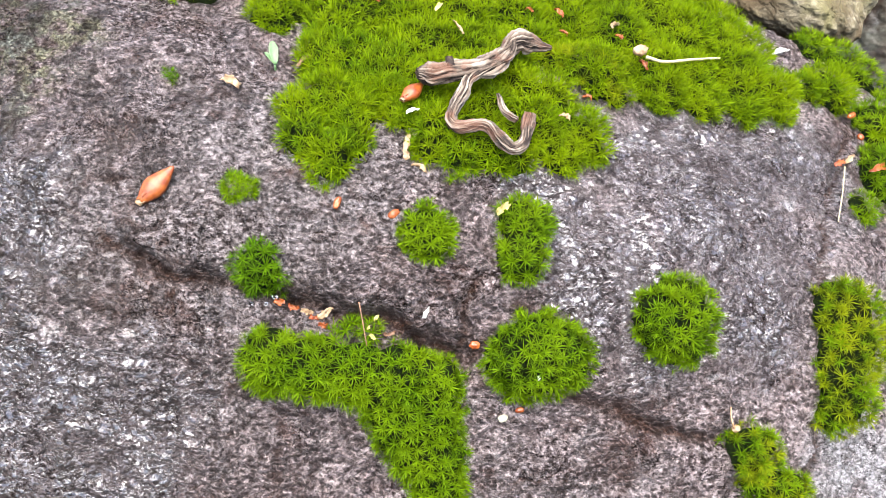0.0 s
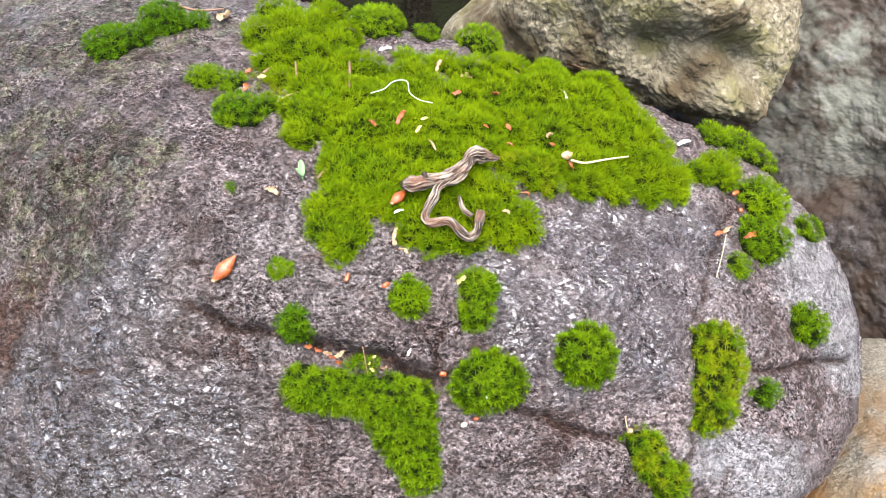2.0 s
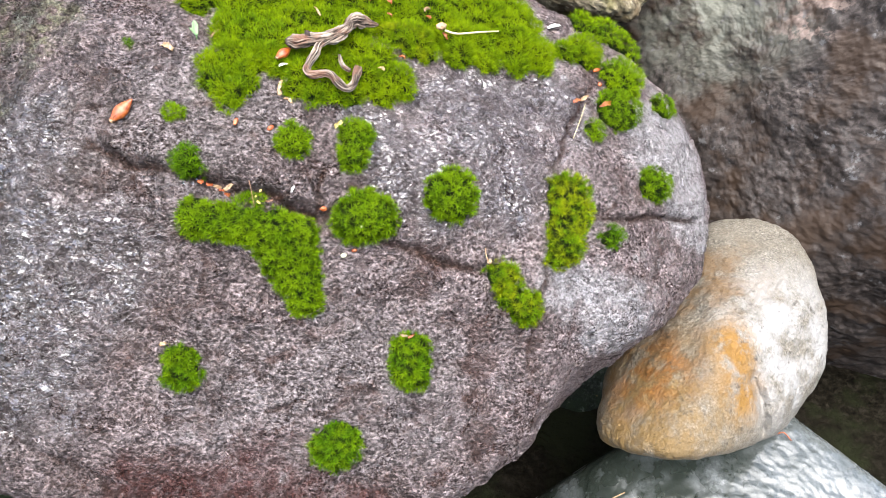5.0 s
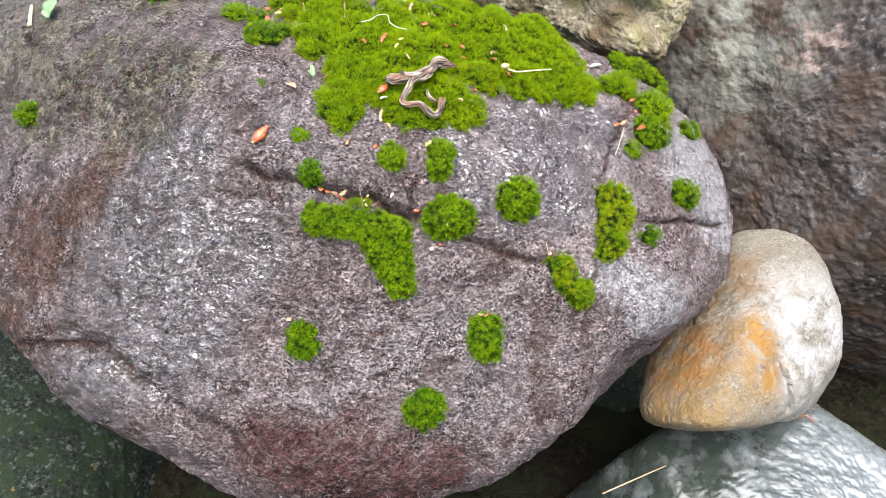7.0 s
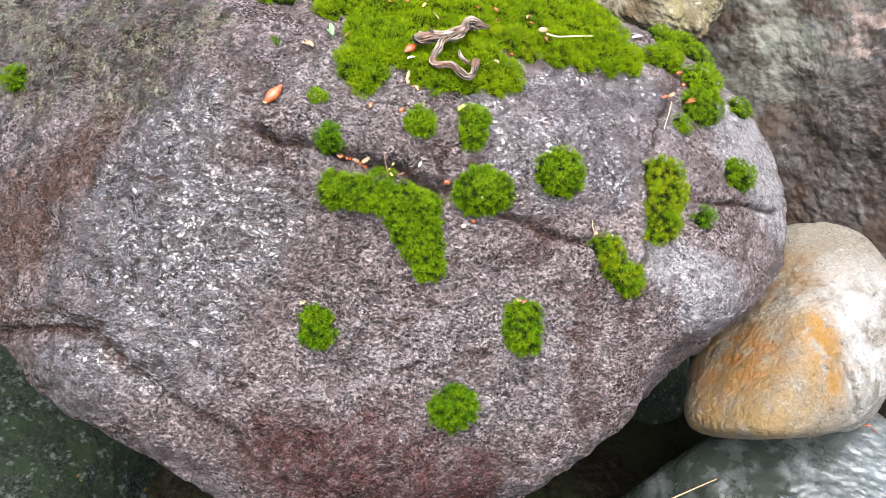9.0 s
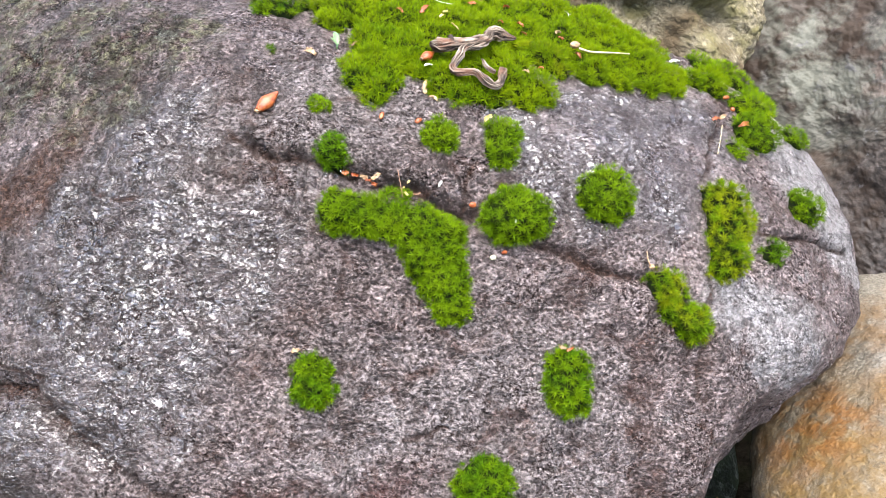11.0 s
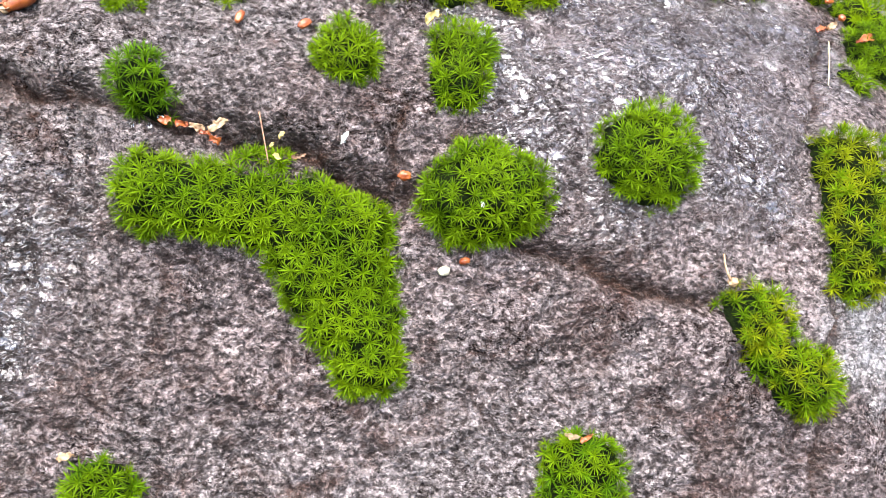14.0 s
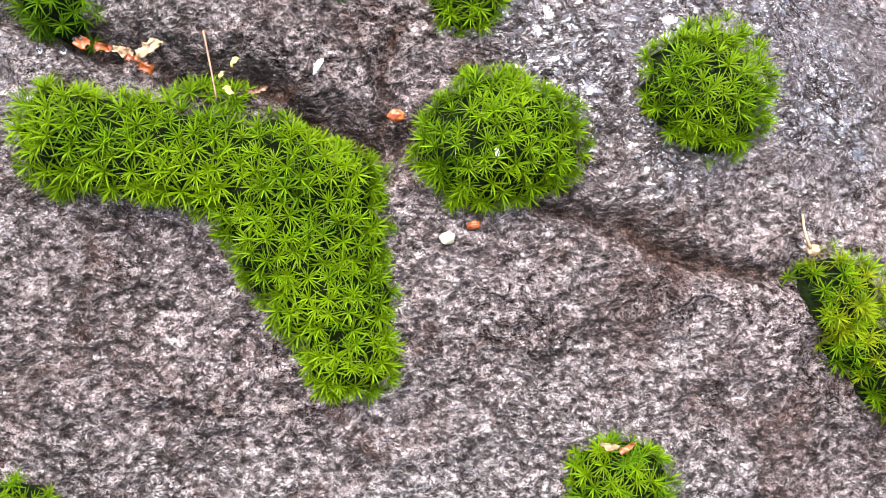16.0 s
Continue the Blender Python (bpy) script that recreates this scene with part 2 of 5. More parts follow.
def stone_material(name, dark, mean, light, patch, patch_at, rough=(0.4, 0.7), grain=300, relief=0.0012, shine=0.4):
    g = Graph(name)
    fine = g.noise(grain, 4, 0.7, bend=0.4)
    wide = g.noise(grain * 0.06, 5, 0.65)
    base = g.ramp(fine, (0.32, dark), (0.5, mean), (0.68, light))
    base = g.mix(g.ramp(wide, (0.38, 0.0), (0.62, 0.6)), base, mean)
    for k, (col, scale, lo, hi, centre, radius) in enumerate(patch):
        mask = g.ramp(g.noise(scale, 5, 0.65), (lo, 0.0), (hi, 0.9))
        if centre:
            mask = g.math("MULTIPLY", mask, g.near(centre, radius))
        base = g.mix(mask, base, col)
    r = g.ramp(g.noise(grain * 0.1, 3), (0.4, rough[0]), (0.6, rough[1]))
    return g.set(base, r, ((g.noise(grain * 0.35, 5, 0.65, bend=0.8), relief), (fine, relief * 0.35)), Specular_IOR_Level=shine)


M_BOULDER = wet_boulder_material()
M_TAN = stone_material("tan_quartz_stone", (0.031, 0.024, 0.017), (0.164, 0.143, 0.108), (0.367, 0.332, 0.282),
    [((0.188, 0.113, 0.033), 34, 0.34, 0.56, (0.22, 0.0, -0.20), 0.11), ((0.203, 0.082, 0.013), 48, 0.42, 0.56, (0.23, 0.04, -0.19), 0.06),
     ((0.149, 0.090, 0.040), 30, 0.42, 0.56, (0.275, 0.12, -0.155), 0.08), ((0.352, 0.340, 0.320), 26, 0.38, 0.54, (0.36, 0.06, -0.17), 0.10),
     ((0.235, 0.113, 0.011), 60, 0.36, 0.52, (0.292, 0.045, -0.153), 0.032), ((0.226, 0.109, 0.011), 60, 0.34, 0.52, (0.295, 0.015, -0.172), 0.036),
     ((0.055, 0.042, 0.029), 110, 0.60, 0.70, None, 0)], None, (0.45, 0.7), 520, 0.0034, 0.25)
M_BACK = stone_material("ochre_grey_stone", (0.03, 0.025, 0.016), (0.19, 0.160, 0.105), (0.42, 0.37, 0.26),
    [((0.16, 0.140, 0.062), 26, 0.46, 0.60, None, 0), ((0.085, 0.060, 0.032), 15, 0.50, 0.62, None, 0)], None, (0.65, 0.9), 170, 0.006, 0.12)
M_WALL = stone_material("dark_brown_stone", (0.006, 0.005, 0.005), (0.032, 0.025, 0.021), (0.096, 0.078, 0.069),
    [((0.154, 0.154, 0.122), 20, 0.36, 0.56, (0.29, 0.43, -0.02), 0.15), ((0.218, 0.160, 0.134), 45, 0.5, 0.56, (0.40, 0.38, -0.02), 0.05),
     ((0.115, 0.109, 0.106), 60, 0.60, 0.66, None, 0), ((0.038, 0.023, 0.014), 16, 0.48, 0.60, None, 0)], None, (0.45, 0.7), 130, 0.0014, 0.18)
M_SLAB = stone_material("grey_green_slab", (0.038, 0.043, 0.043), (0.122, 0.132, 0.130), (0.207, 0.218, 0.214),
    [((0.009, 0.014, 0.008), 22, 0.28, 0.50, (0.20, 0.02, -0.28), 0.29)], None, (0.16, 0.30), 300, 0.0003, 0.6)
# green stone colours lowered to include the shade of the cavity they lie in
M_DARK = stone_material("cavity_shade_green_stone", (0.002, 0.003, 0.002), (0.010, 0.013, 0.010), (0.048, 0.053, 0.046),
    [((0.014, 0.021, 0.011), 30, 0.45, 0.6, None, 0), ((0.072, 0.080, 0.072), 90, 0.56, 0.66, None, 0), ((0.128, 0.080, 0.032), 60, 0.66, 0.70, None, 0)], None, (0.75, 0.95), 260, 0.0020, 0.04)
# ground colour taken down to near-black to stand for shade in the gaps
M_SOIL = stone_material("gap_shade_soil", (0.002, 0.0018, 0.0015), (0.008, 0.007, 0.005), (0.022, 0.019, 0.014),
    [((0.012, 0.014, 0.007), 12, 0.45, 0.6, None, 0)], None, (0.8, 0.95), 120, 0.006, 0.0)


def leaf_material(name, young, old_shade, glow=0.26, rough=0.5):
    """Thin green leaves that let light through, varied from shoot to shoot; outer leaves carry gap shade in their
    colour.
    """
    g = Graph(name)
    info = g.node("ShaderNodeObjectInfo")
    geo = g.node("ShaderNodeNewGeometry")
    vary = g.math("FRACT", g.math("ADD", info.outputs["Random"], geo.outputs["Random Per Island"]), 0)
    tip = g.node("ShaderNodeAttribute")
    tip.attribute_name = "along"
    col = g.mix(tip.outputs["Fac"], old_shade, young)
    col = g.mix(g.math("MULTIPLY", vary, 0.5), col, old_shade)
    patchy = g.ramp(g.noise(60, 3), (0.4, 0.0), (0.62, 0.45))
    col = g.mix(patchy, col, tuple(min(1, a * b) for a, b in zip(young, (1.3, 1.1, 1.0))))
    g.set(col, rough, Specular_IOR_Level=0.03)
    thin = g.node("ShaderNodeBsdfTranslucent")
    g.link(g.damp(col), thin.inputs["Color"])
    both = g.node("ShaderNodeMixShader")
    both.inputs[0].default_value = glow
    g.link(g.bsdf.outputs[0], both.inputs[1])
    g.link(thin.outputs[0], both.inputs[2])
    g.link(both.outputs[0], g.out.inputs["Surface"])
    return g.mat


def plain_material(name, a, b, rough=0.5, scale=300, relief=0.0003, glow=0.0, stretch=(1, 1, 1)):
    g = Graph(name)
    n = g.noise(scale, 4, 0.65, at=g.stretch(stretch))
    g.set(g.ramp(n, (0.35, a), (0.65, b)), rough, ((n, relief),))
    if glow:
        thin = g.node("ShaderNodeBsdfTranslucent")
        thin.inputs["Color"].default_value = (*(DAMP * v for v in b), 1)
        both = g.node("ShaderNodeMixShader")
        both.inputs[0].default_value = glow
        g.link(g.bsdf.outputs[0], both.inputs[1])
        g.link(thin.outputs[0], both.inputs[2])
        g.link(both.outputs[0], g.out.inputs["Surface"])
    return g.mat


# second colour: near-black green, holding the shade between shoots as well as age
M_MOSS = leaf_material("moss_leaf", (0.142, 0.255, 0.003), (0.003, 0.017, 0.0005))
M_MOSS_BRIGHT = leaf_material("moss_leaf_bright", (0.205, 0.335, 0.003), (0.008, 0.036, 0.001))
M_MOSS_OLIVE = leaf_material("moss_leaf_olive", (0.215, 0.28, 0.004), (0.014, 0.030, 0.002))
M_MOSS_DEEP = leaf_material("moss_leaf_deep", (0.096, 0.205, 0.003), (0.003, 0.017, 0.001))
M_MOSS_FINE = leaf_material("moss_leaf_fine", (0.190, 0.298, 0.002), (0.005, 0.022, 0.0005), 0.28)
# nearly black and glossless: the shade under the shoots is in this colour
M_MOUND = plain_material("moss_under_mat_shade", (0.003, 0.005, 0.001), (0.008, 0.014, 0.002), 0.9, 700, 0.0008)
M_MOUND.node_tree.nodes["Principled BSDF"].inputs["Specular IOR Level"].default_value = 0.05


def wood_material():
    g = Graph("weathered_root_wood")
    streak = g.node("ShaderNodeAttribute")
    streak.attribute_name = "streak"
    # darker in the furrows and at the hollow mouth, broken up by noise
    worn = g.mix(0.35, streak.outputs["Fac"], g.noise(420, 4, 0.7))
    col = g.ramp(worn, (0.26, (0.022, 0.012, 0.008)), (0.44, (0.15, 0.108, 0.078)), (0.70, (0.38, 0.325, 0.26)))
    col = g.mix(g.ramp(g.noise(70, 3), (0.5, 0.0), (0.62, 0.6)), col, (0.16, 0.065, 0.035))
    return g.set(col, 0.7, ((worn, 0.0012), (g.noise(900, 3), 0.0003)), Specular_IOR_Level=0.25)


M_WOOD = wood_material()
M_DROP = plain_material("water_drop", (0.95, 0.97, 0.98), (1.0, 1.0, 1.0), 0.02, 50, 0.0)
M_DROP.node_tree.nodes["Principled BSDF"].inputs["Transmission Weight"].default_value = 1.0
M_DROP.node_tree.nodes["Principled BSDF"].inputs["IOR"].default_value = 1.33
M_BUD = plain_material("orange_bud_scale", (0.22, 0.038, 0.009), (0.46, 0.125, 0.026), 0.32, 260, 0.0001, 0.15)
M_HUSK = plain_material("pale_husk", (0.30, 0.165, 0.075), (0.56, 0.40, 0.23), 0.55, 400, 0.0002, 0.2)
M_WHITE = plain_material("white_flake", (0.62, 0.60, 0.54), (0.85, 0.84, 0.78), 0.5, 500, 0.0002, 0.1)
M_BROWN = plain_material("brown_stalk", (0.12, 0.055, 0.03), (0.28, 0.14, 0.07), 0.6, 500, 0.0002)
M_STRAW = plain_material("straw_stalk", (0.45, 0.36, 0.18), (0.68, 0.58, 0.34), 0.6, 500, 0.0002)
M_SPROUT = plain_material("green_sprout", (0.14, 0.27, 0.10), (0.24, 0.38, 0.17), 0.4, 300, 0.0002, 0.3)
M_YELLOW = plain_material("yellow_petal", (0.48, 0.36, 0.08), (0.68, 0.56, 0.22), 0.5, 400, 0.0002, 0.25)
M_GRIT = plain_material("pale_pebble", (0.36, 0.33, 0.22), (0.55, 0.52, 0.38), 0.45, 500, 0.0003)


# ---- mesh tools ----
def mesh_of(name, verts, faces, material, smooth=True):
    me = bpy.data.meshes.new(name)
    verts, faces = np.asarray(verts, float), np.asarray(faces)
    me.vertices.add(len(verts))
    me.vertices.foreach_set("co", verts.astype(np.float32).ravel())
    k = faces.shape[1]
    me.loops.add(faces.size)
    me.loops.foreach_set("vertex_index", faces.astype(np.int32).ravel())
    me.polygons.add(len(faces))
    me.polygons.foreach_set("loop_start", np.arange(0, faces.size, k, dtype=np.int32))
    me.update(calc_edges=True)
    me.polygons.foreach_set("use_smooth", np.full(len(faces), smooth))
    me.materials.append(material)
    me.validate()
    return me


def attribute(me, name, values):
    me.attributes.new(name, "FLOAT", "POINT").data.foreach_set("value", np.asarray(values, np.float32))


def piece(name, me, parent=None, m=None, label=""):
    """Links a mesh as one object, at a world pose, under a thing."""
    ob = new(name, me)
    m = m or Matrix()
    if parent:
        ob.parent = parent
        root = Matrix.Translation(parent.location) if not parent.parent else Matrix.Translation(parent.parent.location) @ Matrix.Translation(parent.location)
        m = root.inverted() @ m
    ob.matrix_local = m
    return tagged(ob, label)


PERM = np.tile(np.random.RandomState(7).permutation(256), 3)
GRAD = np.random.RandomState(9).normal(size=(256, 3))
GRAD /= np.linalg.norm(GRAD, axis=1)[:, None]


def gnoise(p):
    """Smooth gradient noise of points, about -0.7 to 0.7."""
    i = np.floor(p).astype(int)
    f = p - i
    w = f * f * f * (f * (f * 6 - 15) + 10)
    i &= 255
    total = 0
    for a in (0, 1):
        for b in (0, 1):
            for c in (0, 1):
                h = PERM[PERM[PERM[i[:, 0] + a] + i[:, 1] + b] + i[:, 2] + c]
                d = (GRAD[h] * (f - (a, b, c))).sum(1)
                total = total + d * np.where(a, w[:, 0], 1 - w[:, 0]) * np.where(b, w[:, 1], 1 - w[:, 1]) * np.where(c, w[:, 2], 1 - w[:, 2])
    return total


def fbm(p, octaves=4, gain=0.5):
    total, amp = 0, 1.0
    for k in range(octaves):
        total = total + amp * gnoise(p * 2**k + 17.3 * k)
        amp *= gain
    return total


def hull_radius(d, planes, p):
    """How far a rounded block of flat faces reaches along each direction."""
    n = np.array([(a / h, b / h, c / h) for a, b, c, h in planes])
    q = np.maximum(d @ n.T, 1e-6)
    m = q.max(1, keepdims=True)
    return 1 / (m[:, 0] * ((q / m) ** p).sum(1) ** (1 / p))


def sphere_grid(axis, near_rings, far_rings, segments, wide):
    """Directions round an axis, closely spaced up to an angle from it, and the faces that join them."""
    a = np.concatenate([np.linspace(0, radians(wide), near_rings)[1:], np.linspace(radians(wide), math.pi, far_rings)[1:-1]])
    b = np.linspace(0, 2 * math.pi, segments, endpoint=False)
    z = np.array(axis, float) / np.linalg.norm(axis)
    x = np.cross((0.3, 0.9, 0.1), z)
    x /= np.linalg.norm(x)
    y = np.cross(z, x)
    A, B = np.meshgrid(a, b, indexing="ij")
    d = (np.sin(A) * np.cos(B))[..., None] * x + (np.sin(A) * np.sin(B))[..., None] * y + np.cos(A)[..., None] * z
    d = np.concatenate([d.reshape(-1, 3), [z, -z]])
    r, s = np.meshgrid(np.arange(len(a) - 1), np.arange(segments), indexing="ij")
    s2 = (s + 1) % segments
    quads = np.stack([r * segments + s, (r + 1) * segments + s, (r + 1) * segments + s2, r * segments + s2], -1).reshape(-1, 4)
    k = np.arange(segments)
    k2 = (k + 1) % segments
    top = len(d) - 2
    last = (len(a) - 1) * segments
    caps = np.concatenate([np.stack([np.full(segments, top), k, k2], -1), np.stack([np.full(segments, top + 1), last + k2, last + k], -1)])
    tris = np.concatenate([quads[:, [0, 1, 2]], quads[:, [0, 2, 3]], caps])
    return d, tris


# ---- the boulder ----
BOULDER_AT = np.array((-0.080, 0.100, -0.100))
BOULDER_FACES = [
    (0.167, -0.046, 0.985, 0.1755),
    (-0.052, -0.228, 0.972, 0.2131),
    (0.349, -0.309, 0.885, 0.1700),
    (0.245, -0.778, 0.579, 0.1477),
    (0.637, -0.386, 0.667, 0.2216),
    (0.474, -0.038, 0.880, 0.2407),
    (0.902, -0.183, 0.391, 0.3424),
    (0.768, 0.535, 0.352, 0.3423),
    (0.259, 0.878, 0.402, 0.2541),
    (-0.979, -0.000, 0.206, 0.8500),
    (-0.280, -0.570, 0.772, 0.2128),
    (-0.615, -0.758, 0.219, 0.3521),
    (-0.059, -0.997, 0.044, 0.2491),
    (0.184, -0.809, -0.558, 0.2576),
    (0.000, -0.000, -1.000, 0.2200),
    (-0.578, -0.487, -0.655, 0.2576),
    (0.687, -0.618, -0.381, 0.2612),
    (0.664, 0.174, -0.727, 0.2745),
    (-0.000, 0.707, -0.707, 0.2700),
    (-0.749, 0.468, -0.468, 0.5500),
    (-0.396, 0.082, 0.915, 0.3600),
    (-0.519, 0.830, 0.207, 0.8000),
]


# lines along which the rock is split or stepped: places, half width, depth
CRACKS = [
    ([(-0.171, 0.007, 0.055), (-0.155, 0.004, 0.050), (-0.142, 0.001, 0.042), (-0.128, 0.003, 0.041), (-0.105, 0.004, 0.035)], 0.004, 0.010),
    ([(-0.105, 0.004, 0.035), (-0.084, 0.005, 0.026), (-0.063, 0.007, 0.021), (-0.046, 0.006, 0.013), (-0.026, 0.005, 0.004)], 0.0052, 0.012),
    ([(0.011, 0.005, -0.013), (0.034, 0.005, -0.023), (0.053, 0.004, -0.032), (0.069, 0.006, -0.036), (0.085, 0.008, -0.040)], 0.0044, 0.007),
    ([(0.157, 0.164, 0.012), (0.144, 0.131, 0.007), (0.135, 0.099, 0.000), (0.129, 0.080, -0.005)], 0.003, 0.009),
    ([(0.123, 0.022, -0.044), (0.120, -0.004, -0.072), (0.116, -0.027, -0.101)], 0.003, 0.004),
    ([(0.162, 0.064, -0.033), (0.184, 0.073, -0.044), (0.215, 0.094, -0.058), (0.256, 0.123, -0.086)], 0.0032, 0.013),
    ([(-0.369, -0.079, -0.083), (-0.309, -0.097, -0.060), (-0.268, -0.104, -0.058), (-0.244, -0.116, -0.077), (-0.209, -0.123, -0.099), (-0.177, -0.131, -0.125), (-0.149, -0.136, -0.148)], 0.004, 0.010),
    ([(-0.360, 0.108, 0.076), (-0.336, 0.088, 0.071), (-0.313, 0.081, 0.073)], 0.002, 0.004),
    ([(-0.140, -0.011, 0.028), (-0.141, -0.002, 0.040)], 0.002, 0.003),
    ([(-0.026, 0.026, 0.027), (-0.031, 0.018, 0.021), (-0.029, 0.007, 0.007)], 0.003, 0.003),
    ([(-0.251, -0.015, 0.027), (-0.231, -0.024, 0.024), (-0.213, -0.024, 0.026)], 0.0018, 0.002),
    ([(-0.172, 0.026, 0.069), (-0.159, 0.027, 0.069), (-0.149, 0.029, 0.068)], 0.0016, 0.002),
    ([(-0.342, -0.083, -0.061), (-0.300, -0.086, -0.045), (-0.259, -0.097, -0.049)], 0.002, 0.003),
    ([(-0.061, -0.083, -0.099), (-0.046, -0.076, -0.097), (-0.036, -0.073, -0.096)], 0.0022, 0.0025),
]


# broad troughs: places, half width, depth
TROUGHS = [
    ([(-0.300, -0.098, -0.056), (-0.268, -0.104, -0.058), (-0.244, -0.116, -0.077), (-0.209, -0.123, -0.099), (-0.177, -0.131, -0.125)], 0.013, 0.009),
    ([(0.150, 0.050, -0.040), (0.150, 0.020, -0.065), (0.165, -0.010, -0.100)], 0.016, 0.005),
]


# hollows in its sides: place, radius, depth
DENTS = [(np.array((0.19, -0.02, -0.17)), 0.05, 0.034), (np.array((-0.20, -0.15, -0.16)), 0.02, 0.006)]


def to_line(p, line):
    """How far points are from a broken line."""
    best = np.full(len(p), 9.0)
    for a, b in zip(line[:-1], line[1:]):
        a, b = np.array(a), np.array(b)
        t = np.clip((p - a) @ (b - a) / ((b - a) @ (b - a)), 0, 1)
        best = np.minimum(best, np.linalg.norm(p - a - t[:, None] * (b - a), axis=1))
    return best


def on_block(line):
    """A broken line laid on the rounded block."""
    p = np.array(line, float)
    p = np.vstack([p[i] + (p[i + 1] - p[i]) * t for i in range(len(p) - 1) for t in (0, 0.5)] + [p[-1:]])
    d = (p - BOULDER_AT) / np.linalg.norm(p - BOULDER_AT, axis=1)[:, None]
    return BOULDER_AT + d * hull_radius(d, BOULDER_FACES, 14)[:, None]


def boulder_relief(p):
    """Height added to the rounded block at its places, and how much of a crevice each is."""
    h = 0.006 * fbm(p * 14, 3) + 0.0036 * fbm(p * 48 + 3, 4)
    h += 0.0018 * (np.maximum(0, 1 - 2.2 * np.abs(fbm(p * np.array((52, 72, 72)) + 31, 3))) ** 2 - 0.3)
    h += 0.0008 * (1 - 2 * np.abs(fbm(p * np.array((110, 150, 150)), 3)))
    skin = p + 0.0012 * np.stack([gnoise(p * 180 + k * 13) for k in range(3)], 1)
    worn = np.maximum(np.exp(-((p - (-0.25, -0.07, -0.02)) ** 2).sum(1) / 0.15**2), np.exp(-((p - (0.08, 0.11, 0.025)) ** 2).sum(1) / 0.10**2))
    h += (1 - 0.85 * worn) * (0.0014 * np.abs(gnoise(skin * np.array((260, 360, 360)))) + 0.0009 * np.abs(gnoise(skin * 600 + 5)) - 0.0003)
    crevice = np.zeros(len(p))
    wander = 0.003 * np.stack([fbm(p * 60 + k * 9, 2) for k in range(3)], 1)
    for line, width, depth in CRACKS:
        line = on_block(line)
        near = np.linalg.norm(p - np.mean(line, 0), axis=1) < 0.2
        d = to_line(p[near] + wander[near], line) / width
        h[near] -= depth * np.exp(-((d / 0.8) ** 1.6)) * (0.8 + 0.6 * fbm(p[near] * 120, 2))
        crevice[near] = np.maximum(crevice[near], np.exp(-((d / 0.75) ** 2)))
    for line, width, depth in TROUGHS:
        h -= depth * np.exp(-((to_line(p + wander, on_block(line)) / width) ** 2))
    # the lip above the long ledge
    d = to_line(p + wander * 0.6, on_block([(-0.15, 0.012, 0.056), (-0.1, 0.016, 0.043), (-0.05, 0.017, 0.028)])) / 0.011
    h += 0.0035 * np.exp(-(d**2))
    for place, radius, depth in DENTS:
        h -= depth * np.exp(-(((p - place) ** 2).sum(1) / radius**2))
    return h, crevice


def boulder_surface(p):
    """The places on the boulder's skin nearest to places given, seen from its middle, and its way out there."""
    p = np.atleast_2d(np.asarray(p, float))
    d = p - BOULDER_AT
    d /= np.linalg.norm(d, axis=1)[:, None]
    base = BOULDER_AT + d * hull_radius(d, BOULDER_FACES, 14)[:, None]
    n = np.array([(a / h, b / h, c / h) for a, b, c, h in BOULDER_FACES])
    q = np.maximum((base - BOULDER_AT) @ n.T, 1e-6) ** 13
    out = q @ n
    out /= np.linalg.norm(out, axis=1)[:, None]
    return base + d * boulder_relief(base)[0][:, None], out


def build_boulder():
    d, tris = sphere_grid((0.30, -0.72, 0.62), 640, 40, 1200, 96)
    base = BOULDER_AT + d * hull_radius(d, BOULDER_FACES, 14)[:, None]
    h, crevice = boulder_relief(base)
    me = mesh_of("boulder", base + d * h[:, None], tris, M_BOULDER)
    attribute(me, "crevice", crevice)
    tagged(new("boulder", me), "large wet grey-violet gneiss boulder, cracked, with lichen and rust stains", "boulder")


def build_stone(name, at, planes, material, label, round_=9, rough=0.006, scale=16, axis=(0, -0.6, 0.8), detail=(150, 40, 300), ledges=(), skin=1.0):
    at = np.array(at)
    d, tris = sphere_grid(axis, *detail, 85)
    p = at + d * hull_radius(d, planes, round_)[:, None]
    h = rough * fbm(p * scale, 4) + rough * 0.16 * fbm(p * scale * 9, 3)
    h += skin * (rough * 0.35 * np.abs(gnoise(p * scale * 6)) + rough * 0.22 * np.abs(gnoise(p * scale * 14)))
    for line, width, depth in ledges:
        q = np.array(line) - at
        q /= np.linalg.norm(q, axis=1)[:, None]
        line = at + q * hull_radius(q, planes, round_)[:, None]
        w = to_line(p + 0.005 * np.stack([fbm(p * 40 + k * 7, 2) for k in range(3)], 1), line) / width
        h -= depth * np.exp(-(w**2))
    tagged(new(name, mesh_of(name, p + d * h[:, None], tris, material)), label, "stone")


